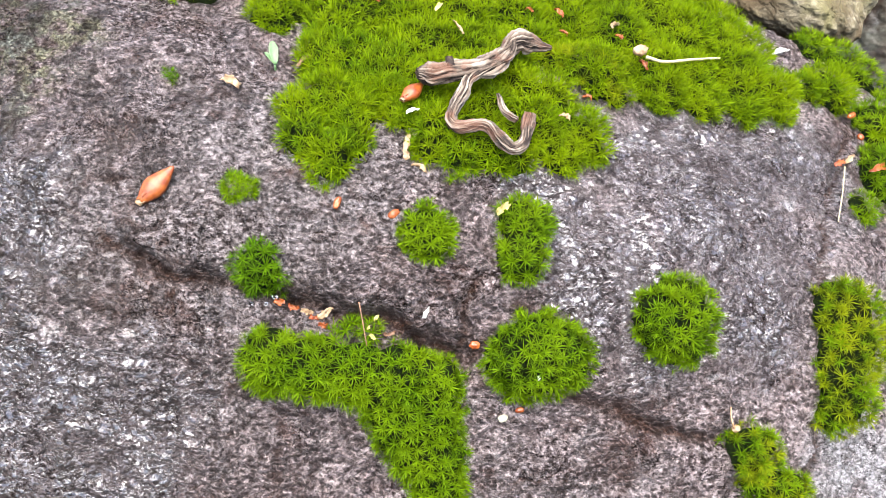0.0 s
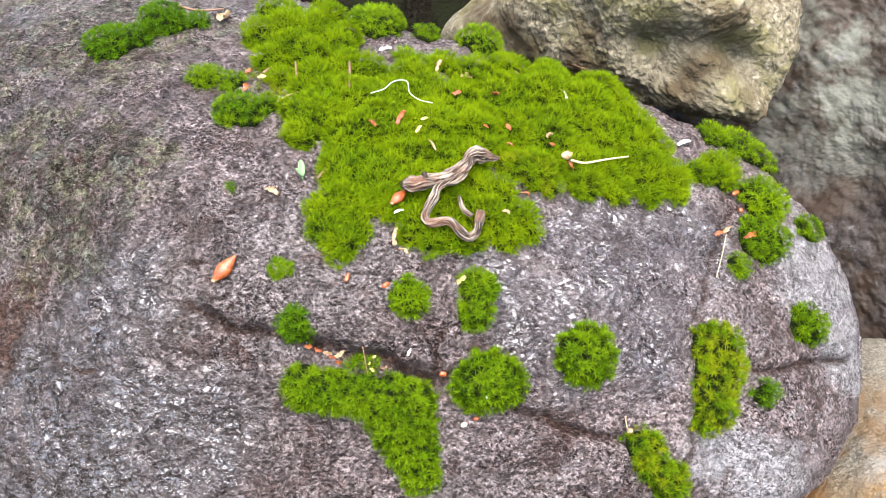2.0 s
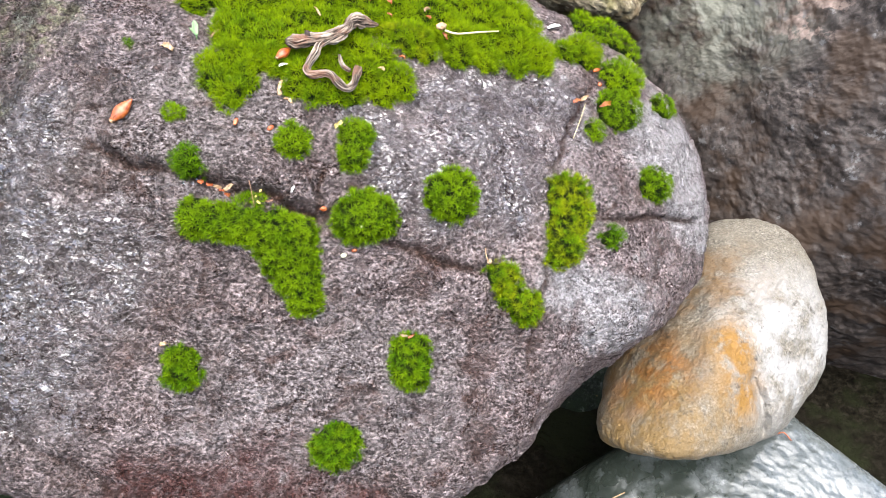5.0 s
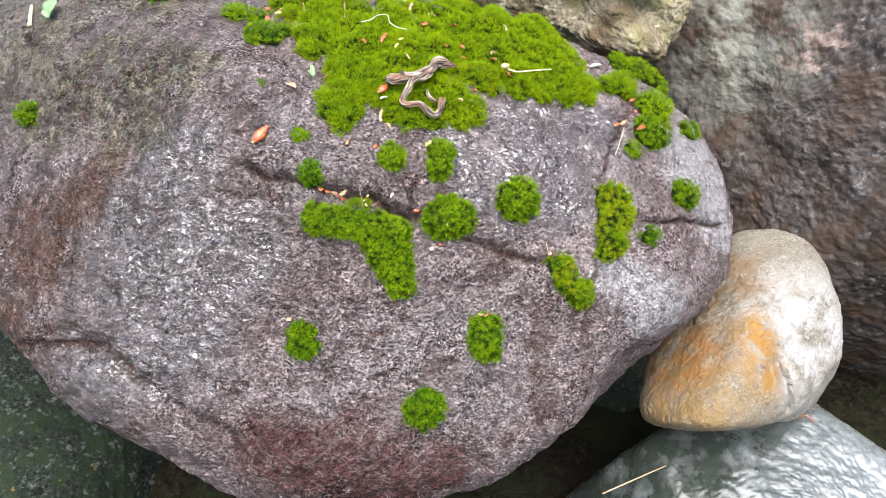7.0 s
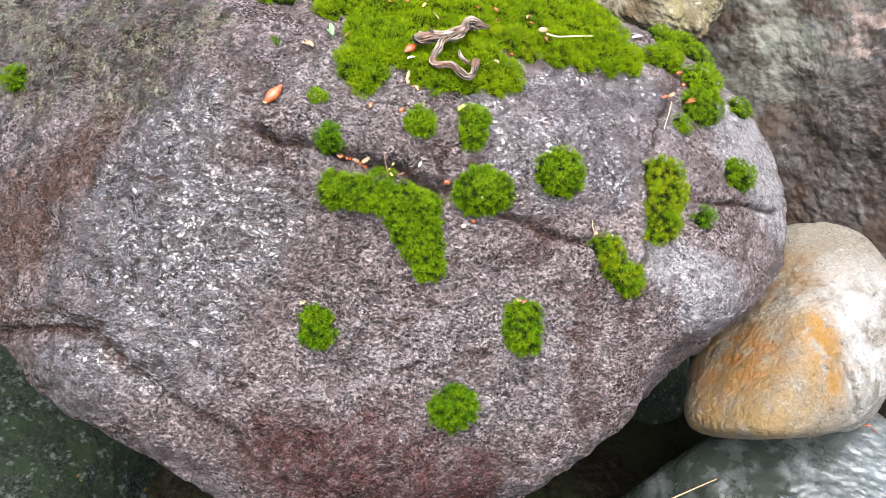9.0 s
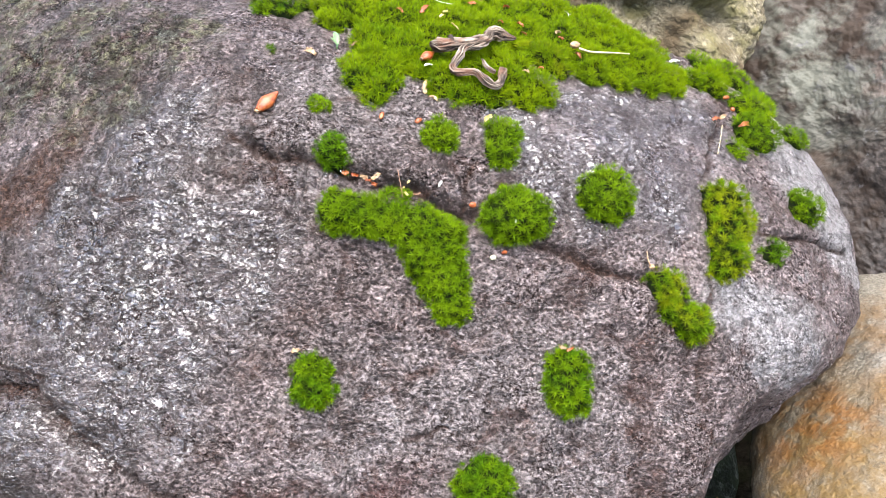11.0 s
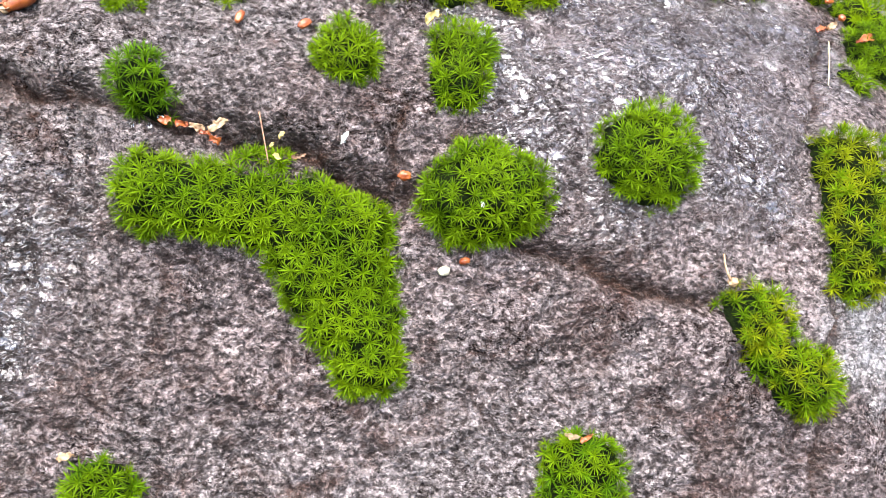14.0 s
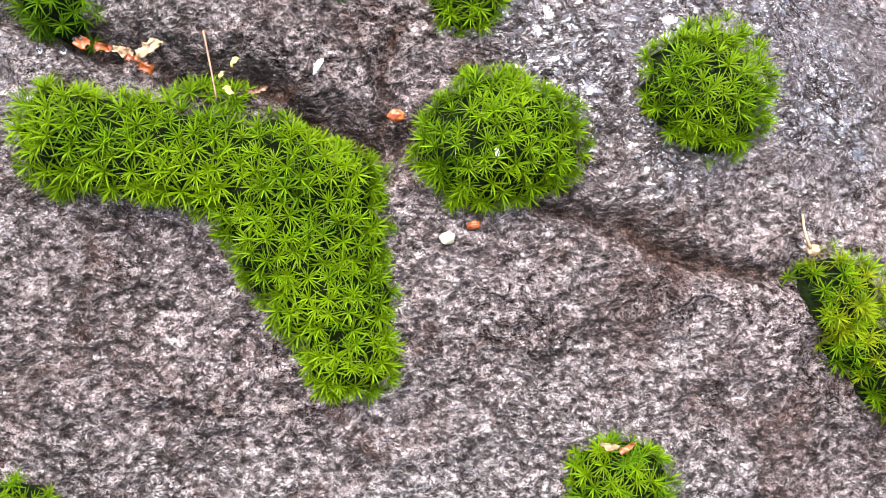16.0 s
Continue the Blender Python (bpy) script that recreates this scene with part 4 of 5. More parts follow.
build_moss("moss_mat", [(-0.1254, 0.1446, 0.0865, 0.0223), (-0.1319, 0.1272, 0.0863, 0.0139), (-0.1080, 0.1692, 0.0854, 0.0230), (-0.0866, 0.1826, 0.0823, 0.0211), (-0.0983, 0.1297, 0.0807, 0.0215), (-0.0731, 0.1000, 0.0727, 0.0203), (-0.0645, 0.1964, 0.0792, 0.0215), (-0.0499, 0.1588, 0.0740, 0.0242), (-0.0279, 0.1719, 0.0706, 0.0246), (-0.0071, 0.2066, 0.0689, 0.0260), (0.0219, 0.2159, 0.0638, 0.0242), (0.0518, 0.2191, 0.0572, 0.0244), (0.0780, 0.2383, 0.0511, 0.0161), (0.0282, 0.1773, 0.0585, 0.0249), (0.0606, 0.1888, 0.0516, 0.0255), (0.0939, 0.1864, 0.0414, 0.0236), (0.0689, 0.1625, 0.0451, 0.0185), (0.0974, 0.1657, 0.0361, 0.0167), (0.1142, 0.1723, 0.0317, 0.0171), (-0.0312, 0.2303, 0.0748, 0.0202), (-0.0067, 0.2480, 0.0703, 0.0185), (-0.0596, 0.1256, 0.0728, 0.0191), (-0.0372, 0.1268, 0.0679, 0.0153), (-0.0173, 0.1500, 0.0663, 0.0158), (-0.0611, 0.0936, 0.0688, 0.0146), (-0.0871, 0.1481, 0.0802, 0.0220), (-0.0711, 0.1461, 0.0772, 0.0198), (-0.0394, 0.1962, 0.0748, 0.0213), (-0.0453, 0.1300, 0.0701, 0.0173), (-0.0603, 0.1092, 0.0708, 0.0168), (-0.0833, 0.1134, 0.0763, 0.0189), (0.0861, 0.2112, 0.0475, 0.0200), (0.0529, 0.1621, 0.0499, 0.0163), (0.0079, 0.1766, 0.0635, 0.0227), (0.0395, 0.2005, 0.0585, 0.0215), (-0.0993, 0.1035, 0.0785, 0.0169), (-0.0818, 0.0901, 0.0731, 0.0146), (-0.0463, 0.1871, 0.0753, 0.0211), (-0.1249, 0.1719, 0.0883, 0.0169), (-0.1427, 0.1501, 0.0897, 0.0124), (-0.0767, 0.2164, 0.0822, 0.0178), (-0.0546, 0.2399, 0.0794, 0.0137), (0.0251, 0.2373, 0.0638, 0.0227), (0.0603, 0.2481, 0.0555, 0.0209), (0.0517, 0.1429, 0.0462, 0.0138), (0.0740, 0.1480, 0.0396, 0.0134), (0.0988, 0.1551, 0.0324, 0.0124), (0.1210, 0.1622, 0.0254, 0.0098), (0.0432, 0.1577, 0.0516, 0.0158), (-0.0620, 0.1006, 0.0706, 0.0139), (-0.0450, 0.1105, 0.0682, 0.0157), (-0.0258, 0.1358, 0.0669, 0.0165), (-0.0111, 0.1562, 0.0659, 0.0155), (-0.0868, 0.1016, 0.0760, 0.0140)], "fine", "broad bright green moss mat over the boulder's top, strewn with litter", height=0.75, step=0.0033, cap=0.018, lumps=0.45, mixed="mid")
build_moss("moss_cushion", [(-0.0965, 0.0778, 0.0744, 0.0150), (-0.1054, 0.0718, 0.0748, 0.0113), (-0.0853, 0.0735, 0.0711, 0.0125), (-0.1005, 0.0573, 0.0703, 0.0116), (-0.0894, 0.0513, 0.0651, 0.0115), (-0.0824, 0.0592, 0.0663, 0.0101), (-0.0918, 0.0421, 0.0617, 0.0051), (-0.0830, 0.0839, 0.0725, 0.0090)], "fine", "lobed green moss cushion at the mat's edge", mixed="mid", step=0.0034, parts=100, height=0.85, cap=0.018)
build_moss("moss_cushion", [(0.0183, 0.1395, 0.0557, 0.0175), (0.0033, 0.1409, 0.0603, 0.0141), (0.0268, 0.1330, 0.0520, 0.0107)], "fine", "yellow-green moss cushion at the mat's front edge", mixed="olive", step=0.0034, parts=100, height=0.85, cap=0.018)
build_moss("moss_mat", [(-0.0059, 0.1118, 0.0579, 0.0143), (0.0091, 0.0980, 0.0501, 0.0144), (0.0172, 0.0919, 0.0458, 0.0087), (0.0038, 0.0852, 0.0486, 0.0116), (-0.0119, 0.0904, 0.0549, 0.0153), (-0.0275, 0.0940, 0.0607, 0.0138), (-0.0492, 0.0774, 0.0630, 0.0119), (-0.0390, 0.0672, 0.0570, 0.0102), (-0.0506, 0.0669, 0.0602, 0.0088), (-0.0282, 0.0743, 0.0555, 0.0118), (-0.0164, 0.0747, 0.0522, 0.0095), (-0.0394, 0.0587, 0.0537, 0.0040), (-0.0173, 0.1159, 0.0620, 0.0143), (-0.0244, 0.0673, 0.0522, 0.0065), (-0.0648, 0.0819, 0.0677, 0.0114), (-0.0721, 0.0893, 0.0709, 0.0121), (-0.0423, 0.0910, 0.0639, 0.0137)], "fine", "moss cushions under a dead root, strewn with husks", mixed="mid", step=0.0034, parts=100, height=0.85, cap=0.016, lumps=0.6)
build_moss("moss_cushion", [(0.1501, 0.1969, 0.0227, 0.0172), (0.1319, 0.1856, 0.0277, 0.0110)], "fine", "bright moss cushion at the mat's end", parts=100, mixed="mid", step=0.0034, height=0.85, cap=0.018)
build_moss("moss_cushion", [(-0.2118, 0.1733, 0.1008, 0.0135), (-0.1925, 0.1716, 0.0981, 0.0106)], "mid", "green moss cushion on the boulder's flat top", group=CUSHIONS, parts=80)
build_moss("moss_cushion", [(-0.1771, 0.1404, 0.0939, 0.0175), (-0.1620, 0.1505, 0.0924, 0.0105)], "mid", "spreading green moss cushion on the boulder's flat top", group=CUSHIONS, parts=100, mixed="deep")
build_moss("moss_cushion", [(-0.2917, 0.1981, 0.1115, 0.0198), (-0.2785, 0.2079, 0.1112, 0.0139)], "deep", "dark green moss cushion among lichen", group=CUSHIONS, parts=80)
build_moss("moss_cushion", [(-0.2679, 0.2347, 0.1124, 0.0193), (-0.2430, 0.2406, 0.1095, 0.0110)], "deep", "dark green moss cushion at the back among lichen", group=CUSHIONS, parts=80)
build_moss("moss_mat", [(-0.1622, 0.1735, 0.0940, 0.0173), (-0.1501, 0.1878, 0.0930, 0.0132), (-0.1794, 0.1877, 0.0975, 0.0112)], "olive", "thin brownish moss between thicker cushions", sparse=0.5, height=0.15, parts=60)
build_moss("moss_cushion", [(0.0238, 0.2624, 0.0626, 0.0142), (-0.0854, 0.2389, 0.0848, 0.0083)], "bright", "bright moss cushions at the mat's far side", parts=60, height=0.85, cap=0.018)
build_moss("moss_cushion", [(-0.3880, 0.0790, 0.0463, 0.0130)], "mid", "small green moss cushion above pale lichen", group=CUSHIONS)
build_moss("moss_tuft", [(-0.1606, 0.0747, 0.0843, 0.0030)], "deep", "tiny green moss tuft on bare rock", group=CUSHIONS, size=0.55, step=0.0018)



# ---- litter on the boulder ----
LITTER = [
    ("bud", M_BUD, "glossy orange-brown bud scale lying on bare rock", "bud", [(-0.1544, 0.0179, 0.0629), (-0.1446, 0.0318, 0.0702)], 0.0085),
    ("bud", M_BUD, "orange-red bud scale on moss beside the dead root", "bud", [(-0.0631, 0.0746, 0.0777), (-0.0564, 0.0874, 0.0786)], 0.0066),
    ("flake", M_WHITE, "small white bark flake on moss", "flake", [(-0.0609, 0.0693, 0.0758), (-0.0553, 0.0737, 0.0755)], 0.0021),
    ("flake", M_HUSK, "pale torn husk lying at the moss edge", "husk", [(-0.0600, 0.0677, 0.0669), (-0.0591, 0.0559, 0.0626)], 0.0038),
    ("flake", M_HUSK, "pale curled husk on rock below the moss", "husk", [(-0.0575, 0.0564, 0.0603), (-0.0504, 0.0550, 0.0573)], 0.0032),
    ("flake", M_HUSK, "thin tan dry leaf scrap on bare rock", "dry leaf", [(-0.1410, 0.0780, 0.0833), (-0.1310, 0.0746, 0.0812)], 0.0041),
    ("flake", M_BROWN, "brown dry leaf scrap at the moss edge", "dry leaf", [(-0.1115, 0.0902, 0.0827), (-0.1073, 0.1008, 0.0832)], 0.0026),
    ("seed", M_BUD, "tiny red-brown seed case on bare rock", "seed", [(-0.0838, 0.0320, 0.0544), (-0.0824, 0.0370, 0.0574)], 0.0031),
    ("seed", M_BUD, "small orange seed case beside a moss cushion", "seed", [(-0.0625, 0.0308, 0.0527), (-0.0587, 0.0350, 0.0541)], 0.0035),
    ("flake", M_YELLOW, "yellow-brown husk on a moss cushion", "husk", [(-0.0212, 0.0398, 0.0509), (-0.0165, 0.0450, 0.0523)], 0.0036),
    ("drop", M_DROP, "clear water drop on the rock below a cushion", "water drop", [(-0.1123, -0.0009, 0.0325), (-0.1108, -0.0003, 0.0321)], 0.0018),
    ("drop", M_DROP, "clear water drop on the rock below a cushion", "water drop", [(-0.1067, 0.0003, 0.0319), (-0.1052, 0.0008, 0.0316)], 0.0018),
    ("drop", M_DROP, "clear water drop beside the bud cases", "water drop", [(-0.1039, 0.0028, 0.0334), (-0.1017, 0.0033, 0.0335)], 0.0020),
    ("flake", M_BUD, "shrivelled orange bud case at the moss cushion", "bud", [(-0.1021, 0.0009, 0.0337), (-0.0978, 0.0013, 0.0327)], 0.0028),
    ("flake", M_BUD, "curled red-orange bud case at the moss cushion", "bud", [(-0.0966, -0.0002, 0.0331), (-0.0922, 0.0000, 0.0317)], 0.0032),
    ("flake", M_HUSK, "crumpled tan husk at the moss cushion", "husk", [(-0.0913, -0.0015, 0.0324), (-0.0864, -0.0010, 0.0313)], 0.0029),
    ("flake", M_HUSK, "cream crumpled petal on the boot-shaped moss", "petal", [(-0.0841, -0.0038, 0.0315), (-0.0789, 0.0002, 0.0345)], 0.0036),
    ("flake", M_BUD, "curled orange husk on the boot-shaped moss", "husk", [(-0.0840, -0.0051, 0.0299), (-0.0802, -0.0048, 0.0286)], 0.0029),
    ("flake", M_BUD, "brown-pink husk on the boot-shaped moss", "husk", [(-0.0880, -0.0033, 0.0309), (-0.0842, -0.0028, 0.0299)], 0.0025),
    ("stalk", M_BROWN, "thin brown upright stalk in the moss", "stalk", [(-0.0692, 0.0019, 0.0356), (-0.0673, -0.0030, 0.0291), (-0.0654, -0.0081, 0.0227)], 0.0006),
    ("flake", M_YELLOW, "small yellow dry floret in the moss", "floret", [(-0.0644, 0.0012, 0.0267), (-0.0623, 0.0027, 0.0282)], 0.0016),
    ("flake", M_YELLOW, "small yellow-green dry floret in the moss", "floret", [(-0.0664, -0.0022, 0.0250), (-0.0650, -0.0009, 0.0266)], 0.0014),
    ("flake", M_YELLOW, "small yellowish dry floret in the moss", "floret", [(-0.0653, -0.0030, 0.0235), (-0.0626, -0.0039, 0.0217)], 0.0016),
    ("flake", M_BROWN, "dark red dry bud scale by the crack", "bud", [(-0.0610, -0.0002, 0.0209), (-0.0560, 0.0019, 0.0212)], 0.0020),
    ("flake", M_WHITE, "small white three-cornered flake on dark rock", "flake", [(-0.0468, 0.0097, 0.0203), (-0.0444, 0.0131, 0.0237)], 0.0025),
    ("seed", M_BUD, "orange seed case with a pale tip beside a cushion", "seed", [(-0.0284, 0.0058, 0.0115), (-0.0237, 0.0069, 0.0104)], 0.0038),
    ("seed", M_GRIT, "pale oval pebble on the rock", "pebble", [(-0.0153, -0.0083, -0.0171), (-0.0109, -0.0068, -0.0169)], 0.0038),
    ("seed", M_BUD, "tiny red-brown seed case on the rock", "seed", [(-0.0083, -0.0048, -0.0153), (-0.0042, -0.0035, -0.0149)], 0.0027),
    ("flake", M_WHITE, "tiny white flake on a moss cushion", "flake", [(-0.0003, -0.0022, 0.0067), (0.0002, -0.0038, 0.0048)], 0.0013),
    ("seed", M_HUSK, "pale round seed on the kidney-shaped moss", "seed", [(0.0817, 0.0061, -0.0291), (0.0858, 0.0072, -0.0293)], 0.0038),
    ("stalk", M_HUSK, "short tan stalk rising from the seed", "stalk", [(0.0829, 0.0054, -0.0276), (0.0812, 0.0077, -0.0238), (0.0807, 0.0108, -0.0204)], 0.0009),
    ("flake", M_BUD, "orange bud scale on moss", "husk", [(0.1392, 0.1320, 0.0185), (0.1462, 0.1382, 0.0169)], 0.0036),
    ("flake", M_HUSK, "pale pink husk on moss", "husk", [(0.1451, 0.1352, 0.0183), (0.1518, 0.1440, 0.0176)], 0.0039),
    ("flake", M_BUD, "orange bud scale on moss", "husk", [(0.1616, 0.1402, 0.0113), (0.1709, 0.1482, 0.0089)], 0.0041),
    ("stalk", M_STRAW, "pale straw stalk lying along the crack", "stalk", [(0.1512, 0.1446, 0.0100), (0.1466, 0.1272, 0.0064), (0.1413, 0.1094, 0.0022)], 0.0007),
    ("seed", M_BUD, "tiny red bud scale beside moss", "seed", [(0.1570, 0.1756, 0.0197), (0.1633, 0.1822, 0.0184)], 0.0036),
    ("seed", M_BUD, "tiny brown bud scale beside moss", "seed", [(0.1610, 0.1666, 0.0151), (0.1639, 0.1644, 0.0132)], 0.0042),
    ("flake", M_HUSK, "cream petal scrap low on a moss cushion", "petal", [(-0.1235, -0.0706, -0.0445), (-0.1178, -0.0683, -0.0437)], 0.0032),
    ("flake", M_HUSK, "pale bract on an oval moss cushion", "bract", [(0.0267, -0.0387, -0.0572), (0.0325, -0.0383, -0.0589)], 0.0023),
    ("flake", M_BUD, "pinkish husk on an oval moss cushion", "husk", [(0.0320, -0.0383, -0.0605), (0.0365, -0.0362, -0.0595)], 0.0027),
    ("flake", M_BUD, "orange husk scrap on the moss mat", "husk", [(-0.0883, 0.1349, 0.0965), (-0.0822, 0.1305, 0.0950)], 0.0040),
    ("flake", M_BUD, "pink-orange husk on the moss mat", "husk", [(-0.0703, 0.1361, 0.0942), (-0.0671, 0.1516, 0.0948)], 0.0036),
    ("flake", M_YELLOW, "yellow dry petal on the moss mat", "petal", [(-0.0560, 0.1443, 0.0921), (-0.0515, 0.1494, 0.0915)], 0.0027),
    ("flake", M_YELLOW, "narrow yellow dry petal on the moss mat", "petal", [(-0.0569, 0.1298, 0.0913), (-0.0547, 0.1403, 0.0916)], 0.0023),
    ("flake", M_HUSK, "long pinkish husk on the moss mat", "husk", [(-0.0484, 0.1283, 0.0882), (-0.0428, 0.1196, 0.0859)], 0.0029),
    ("flake", M_BUD, "orange husk on the moss mat", "husk", [(-0.0032, 0.1614, 0.0808), (0.0012, 0.1567, 0.0793)], 0.0038),
    ("flake", M_BUD, "orange husk on the moss mat", "husk", [(-0.0168, 0.1548, 0.0835), (-0.0127, 0.1529, 0.0826)], 0.0027),
    ("flake", M_BUD, "orange-brown husk on the moss mat", "husk", [(-0.0145, 0.1931, 0.0855), (-0.0088, 0.1928, 0.0843)], 0.0041),
    ("flake", M_HUSK, "brown crumpled husk on the moss mat", "husk", [(-0.0393, 0.2163, 0.0860), (-0.0310, 0.2153, 0.0843)], 0.0054),
    ("flake", M_HUSK, "pale pink dry flower on the moss", "flower", [(-0.0564, 0.2110, 0.0890), (-0.0548, 0.2316, 0.0892)], 0.0046),
    ("flake", M_WHITE, "white downy tuft on the moss", "down", [(-0.0994, 0.2205, 0.1015), (-0.0912, 0.2302, 0.1003)], 0.0055),
    ("flake", M_BUD, "orange husk scrap on the moss mat", "husk", [(-0.0408, 0.1814, 0.0903), (-0.0346, 0.1878, 0.0893)], 0.0032),
    ("flake", M_BUD, "small orange husk at the moss edge", "husk", [(-0.0007, 0.1428, 0.0784), (0.0044, 0.1414, 0.0768)], 0.0027),
    ("flake", M_HUSK, "pink husk on the moss mat", "husk", [(0.0248, 0.1579, 0.0733), (0.0294, 0.1638, 0.0729)], 0.0035),
    ("flake", M_BUD, "pink-orange husk on the moss mat", "husk", [(0.0269, 0.1537, 0.0722), (0.0309, 0.1522, 0.0710)], 0.0031),
    ("flake", M_WHITE, "white-blue sliver on the moss mat", "flake", [(0.0339, 0.2163, 0.0768), (0.0376, 0.2059, 0.0754)], 0.0031),
    ("seed", M_HUSK, "round pale seed head on the moss mat", "seed", [(0.0351, 0.1425, 0.0682), (0.0418, 0.1494, 0.0671)], 0.0068),
    ("stalk", M_STRAW, "long straw stalk of the seed head on moss", "stalk", [(0.0417, 0.1431, 0.0674), (0.0507, 0.1444, 0.0646), (0.0645, 0.1535, 0.0615), (0.0806, 0.1636, 0.0578)], 0.0017),
    ("flake", M_BUD, "orange bract under the seed head", "bract", [(0.0390, 0.1481, 0.0622), (0.0437, 0.1433, 0.0602)], 0.0028),
    ("flake", M_BUD, "orange husk at the moss edge", "husk", [(0.0118, 0.1127, 0.0623), (0.0163, 0.1121, 0.0607)], 0.0029),
    ("flake", M_HUSK, "pink husk on the moss cushion", "husk", [(0.0018, 0.0868, 0.0679), (0.0061, 0.0855, 0.0662)], 0.0030),
    ("stalk", M_WHITE, "curled white thread lying on the moss", "thread", [(-0.0921, 0.1621, 0.1015), (-0.0845, 0.1699, 0.1005), (-0.0814, 0.1790, 0.1003), (-0.0762, 0.1843, 0.0995), (-0.0710, 0.1828, 0.0986), (-0.0675, 0.1707, 0.0976), (-0.0597, 0.1646, 0.0959), (-0.0508, 0.1642, 0.0942)], 0.0006),
    ("stalk", M_BROWN, "brown upright stalk standing in the moss", "stalk", [(-0.1080, 0.1679, 0.1023), (-0.1114, 0.1833, 0.1033), (-0.1157, 0.2010, 0.1043)], 0.0021),
    ("stalk", M_BROWN, "thin brown stalk standing in the moss", "stalk", [(-0.1486, 0.1799, 0.1025), (-0.1547, 0.1979, 0.1041)], 0.0019),
    ("stalk", M_BROWN, "brown stalk lying on thin moss", "stalk", [(-0.1751, 0.1849, 0.1016), (-0.1702, 0.1991, 0.1016)], 0.0023),
    ("stalk", M_HUSK, "pale crooked stalk on thin moss", "stalk", [(-0.1547, 0.1517, 0.0984), (-0.1504, 0.1603, 0.0984), (-0.1448, 0.1672, 0.0978)], 0.0018),
    ("flake", M_BUD, "orange dry flower on moss", "flower", [(-0.1782, 0.1548, 0.1035), (-0.1777, 0.1652, 0.1040)], 0.0044),
    ("flake", M_YELLOW, "yellow dry petal on thin moss", "petal", [(-0.1770, 0.1774, 0.1015), (-0.1718, 0.1815, 0.1010)], 0.0034),
    ("flake", M_BUD, "red-orange husk on thin moss", "husk", [(-0.1869, 0.1824, 0.1025), (-0.1836, 0.1876, 0.1023)], 0.0031),
    ("flake", M_WHITE, "pale curled bark scraps on the boulder's shoulder", "bark scrap", [(0.1199, 0.2074, 0.0385), (0.1306, 0.2181, 0.0360)], 0.0037),
    ("flake", M_HUSK, "white downy scrap at the mat's back edge", "down", [(-0.0026, 0.2420, 0.0763), (0.0035, 0.2366, 0.0750)], 0.0033),
    ("flake", M_BROWN, "dark purple dry leaf behind the moss", "dry leaf", [(0.0406, 0.2788, 0.0625), (0.0547, 0.2746, 0.0575)], 0.0078),
    ("flake", M_HUSK, "orange-brown husk behind the moss", "husk", [(-0.2275, 0.2419, 0.1121), (-0.2254, 0.2594, 0.1128)], 0.0090),
    ("stalk", M_BROWN, "thin bent brown stalk on the rock", "stalk", [(-0.2659, 0.2565, 0.1192), (-0.2485, 0.2540, 0.1168), (-0.2305, 0.2616, 0.1147)], 0.0021),
    ("sprout", M_SPROUT, "small green two-leaved seedling at the moss edge", "seedling", [(-0.1213, 0.0911, 0.0827), (-0.1255, 0.1015, 0.0845)], 0.0056),
    ("sprout", M_SPROUT, "green leaf of a herb growing on the lichened rock", "herb", [(-0.3923, 0.1631, 0.1005), (-0.3821, 0.1757, 0.1074)], 0.0257),
    ("stalk", M_STRAW, "pale stem of the herb", "stem", [(-0.4146, 0.1605, 0.0946), (-0.4189, 0.1738, 0.1000), (-0.4231, 0.1858, 0.1039)], 0.0039),
    ("stalk", M_HUSK, "pale straw lying on the grey slab", "straw", [(0.1500, -0.0700, -0.2690), (0.1850, -0.0510, -0.2680), (0.2150, -0.0340, -0.2690)], 0.0015),
    ("stalk", M_BUD, "thin red rootlet under the tan stone", "rootlet", [(0.2880, 0.0160, -0.2690), (0.2960, 0.0230, -0.2660), (0.3040, 0.0240, -0.2690)], 0.0016),
    ("stalk", M_BUD, "thin red rootlet under the tan stone", "rootlet", [(0.2940, 0.0260, -0.2690), (0.3020, 0.0250, -0.2660), (0.3100, 0.0180, -0.2690)], 0.0016),
    ("stalk", M_BUD, "thin red rootlet under the tan stone", "rootlet", [(0.3500, 0.0380, -0.2690), (0.3580, 0.0450, -0.2660), (0.3660, 0.0460, -0.2690)], 0.0016),
    ("stalk", M_BUD, "thin red rootlet under the tan stone", "rootlet", [(0.3620, 0.0360, -0.2690), (0.3680, 0.0360, -0.2660), (0.3740, 0.0300, -0.2690)], 0.0016),
]
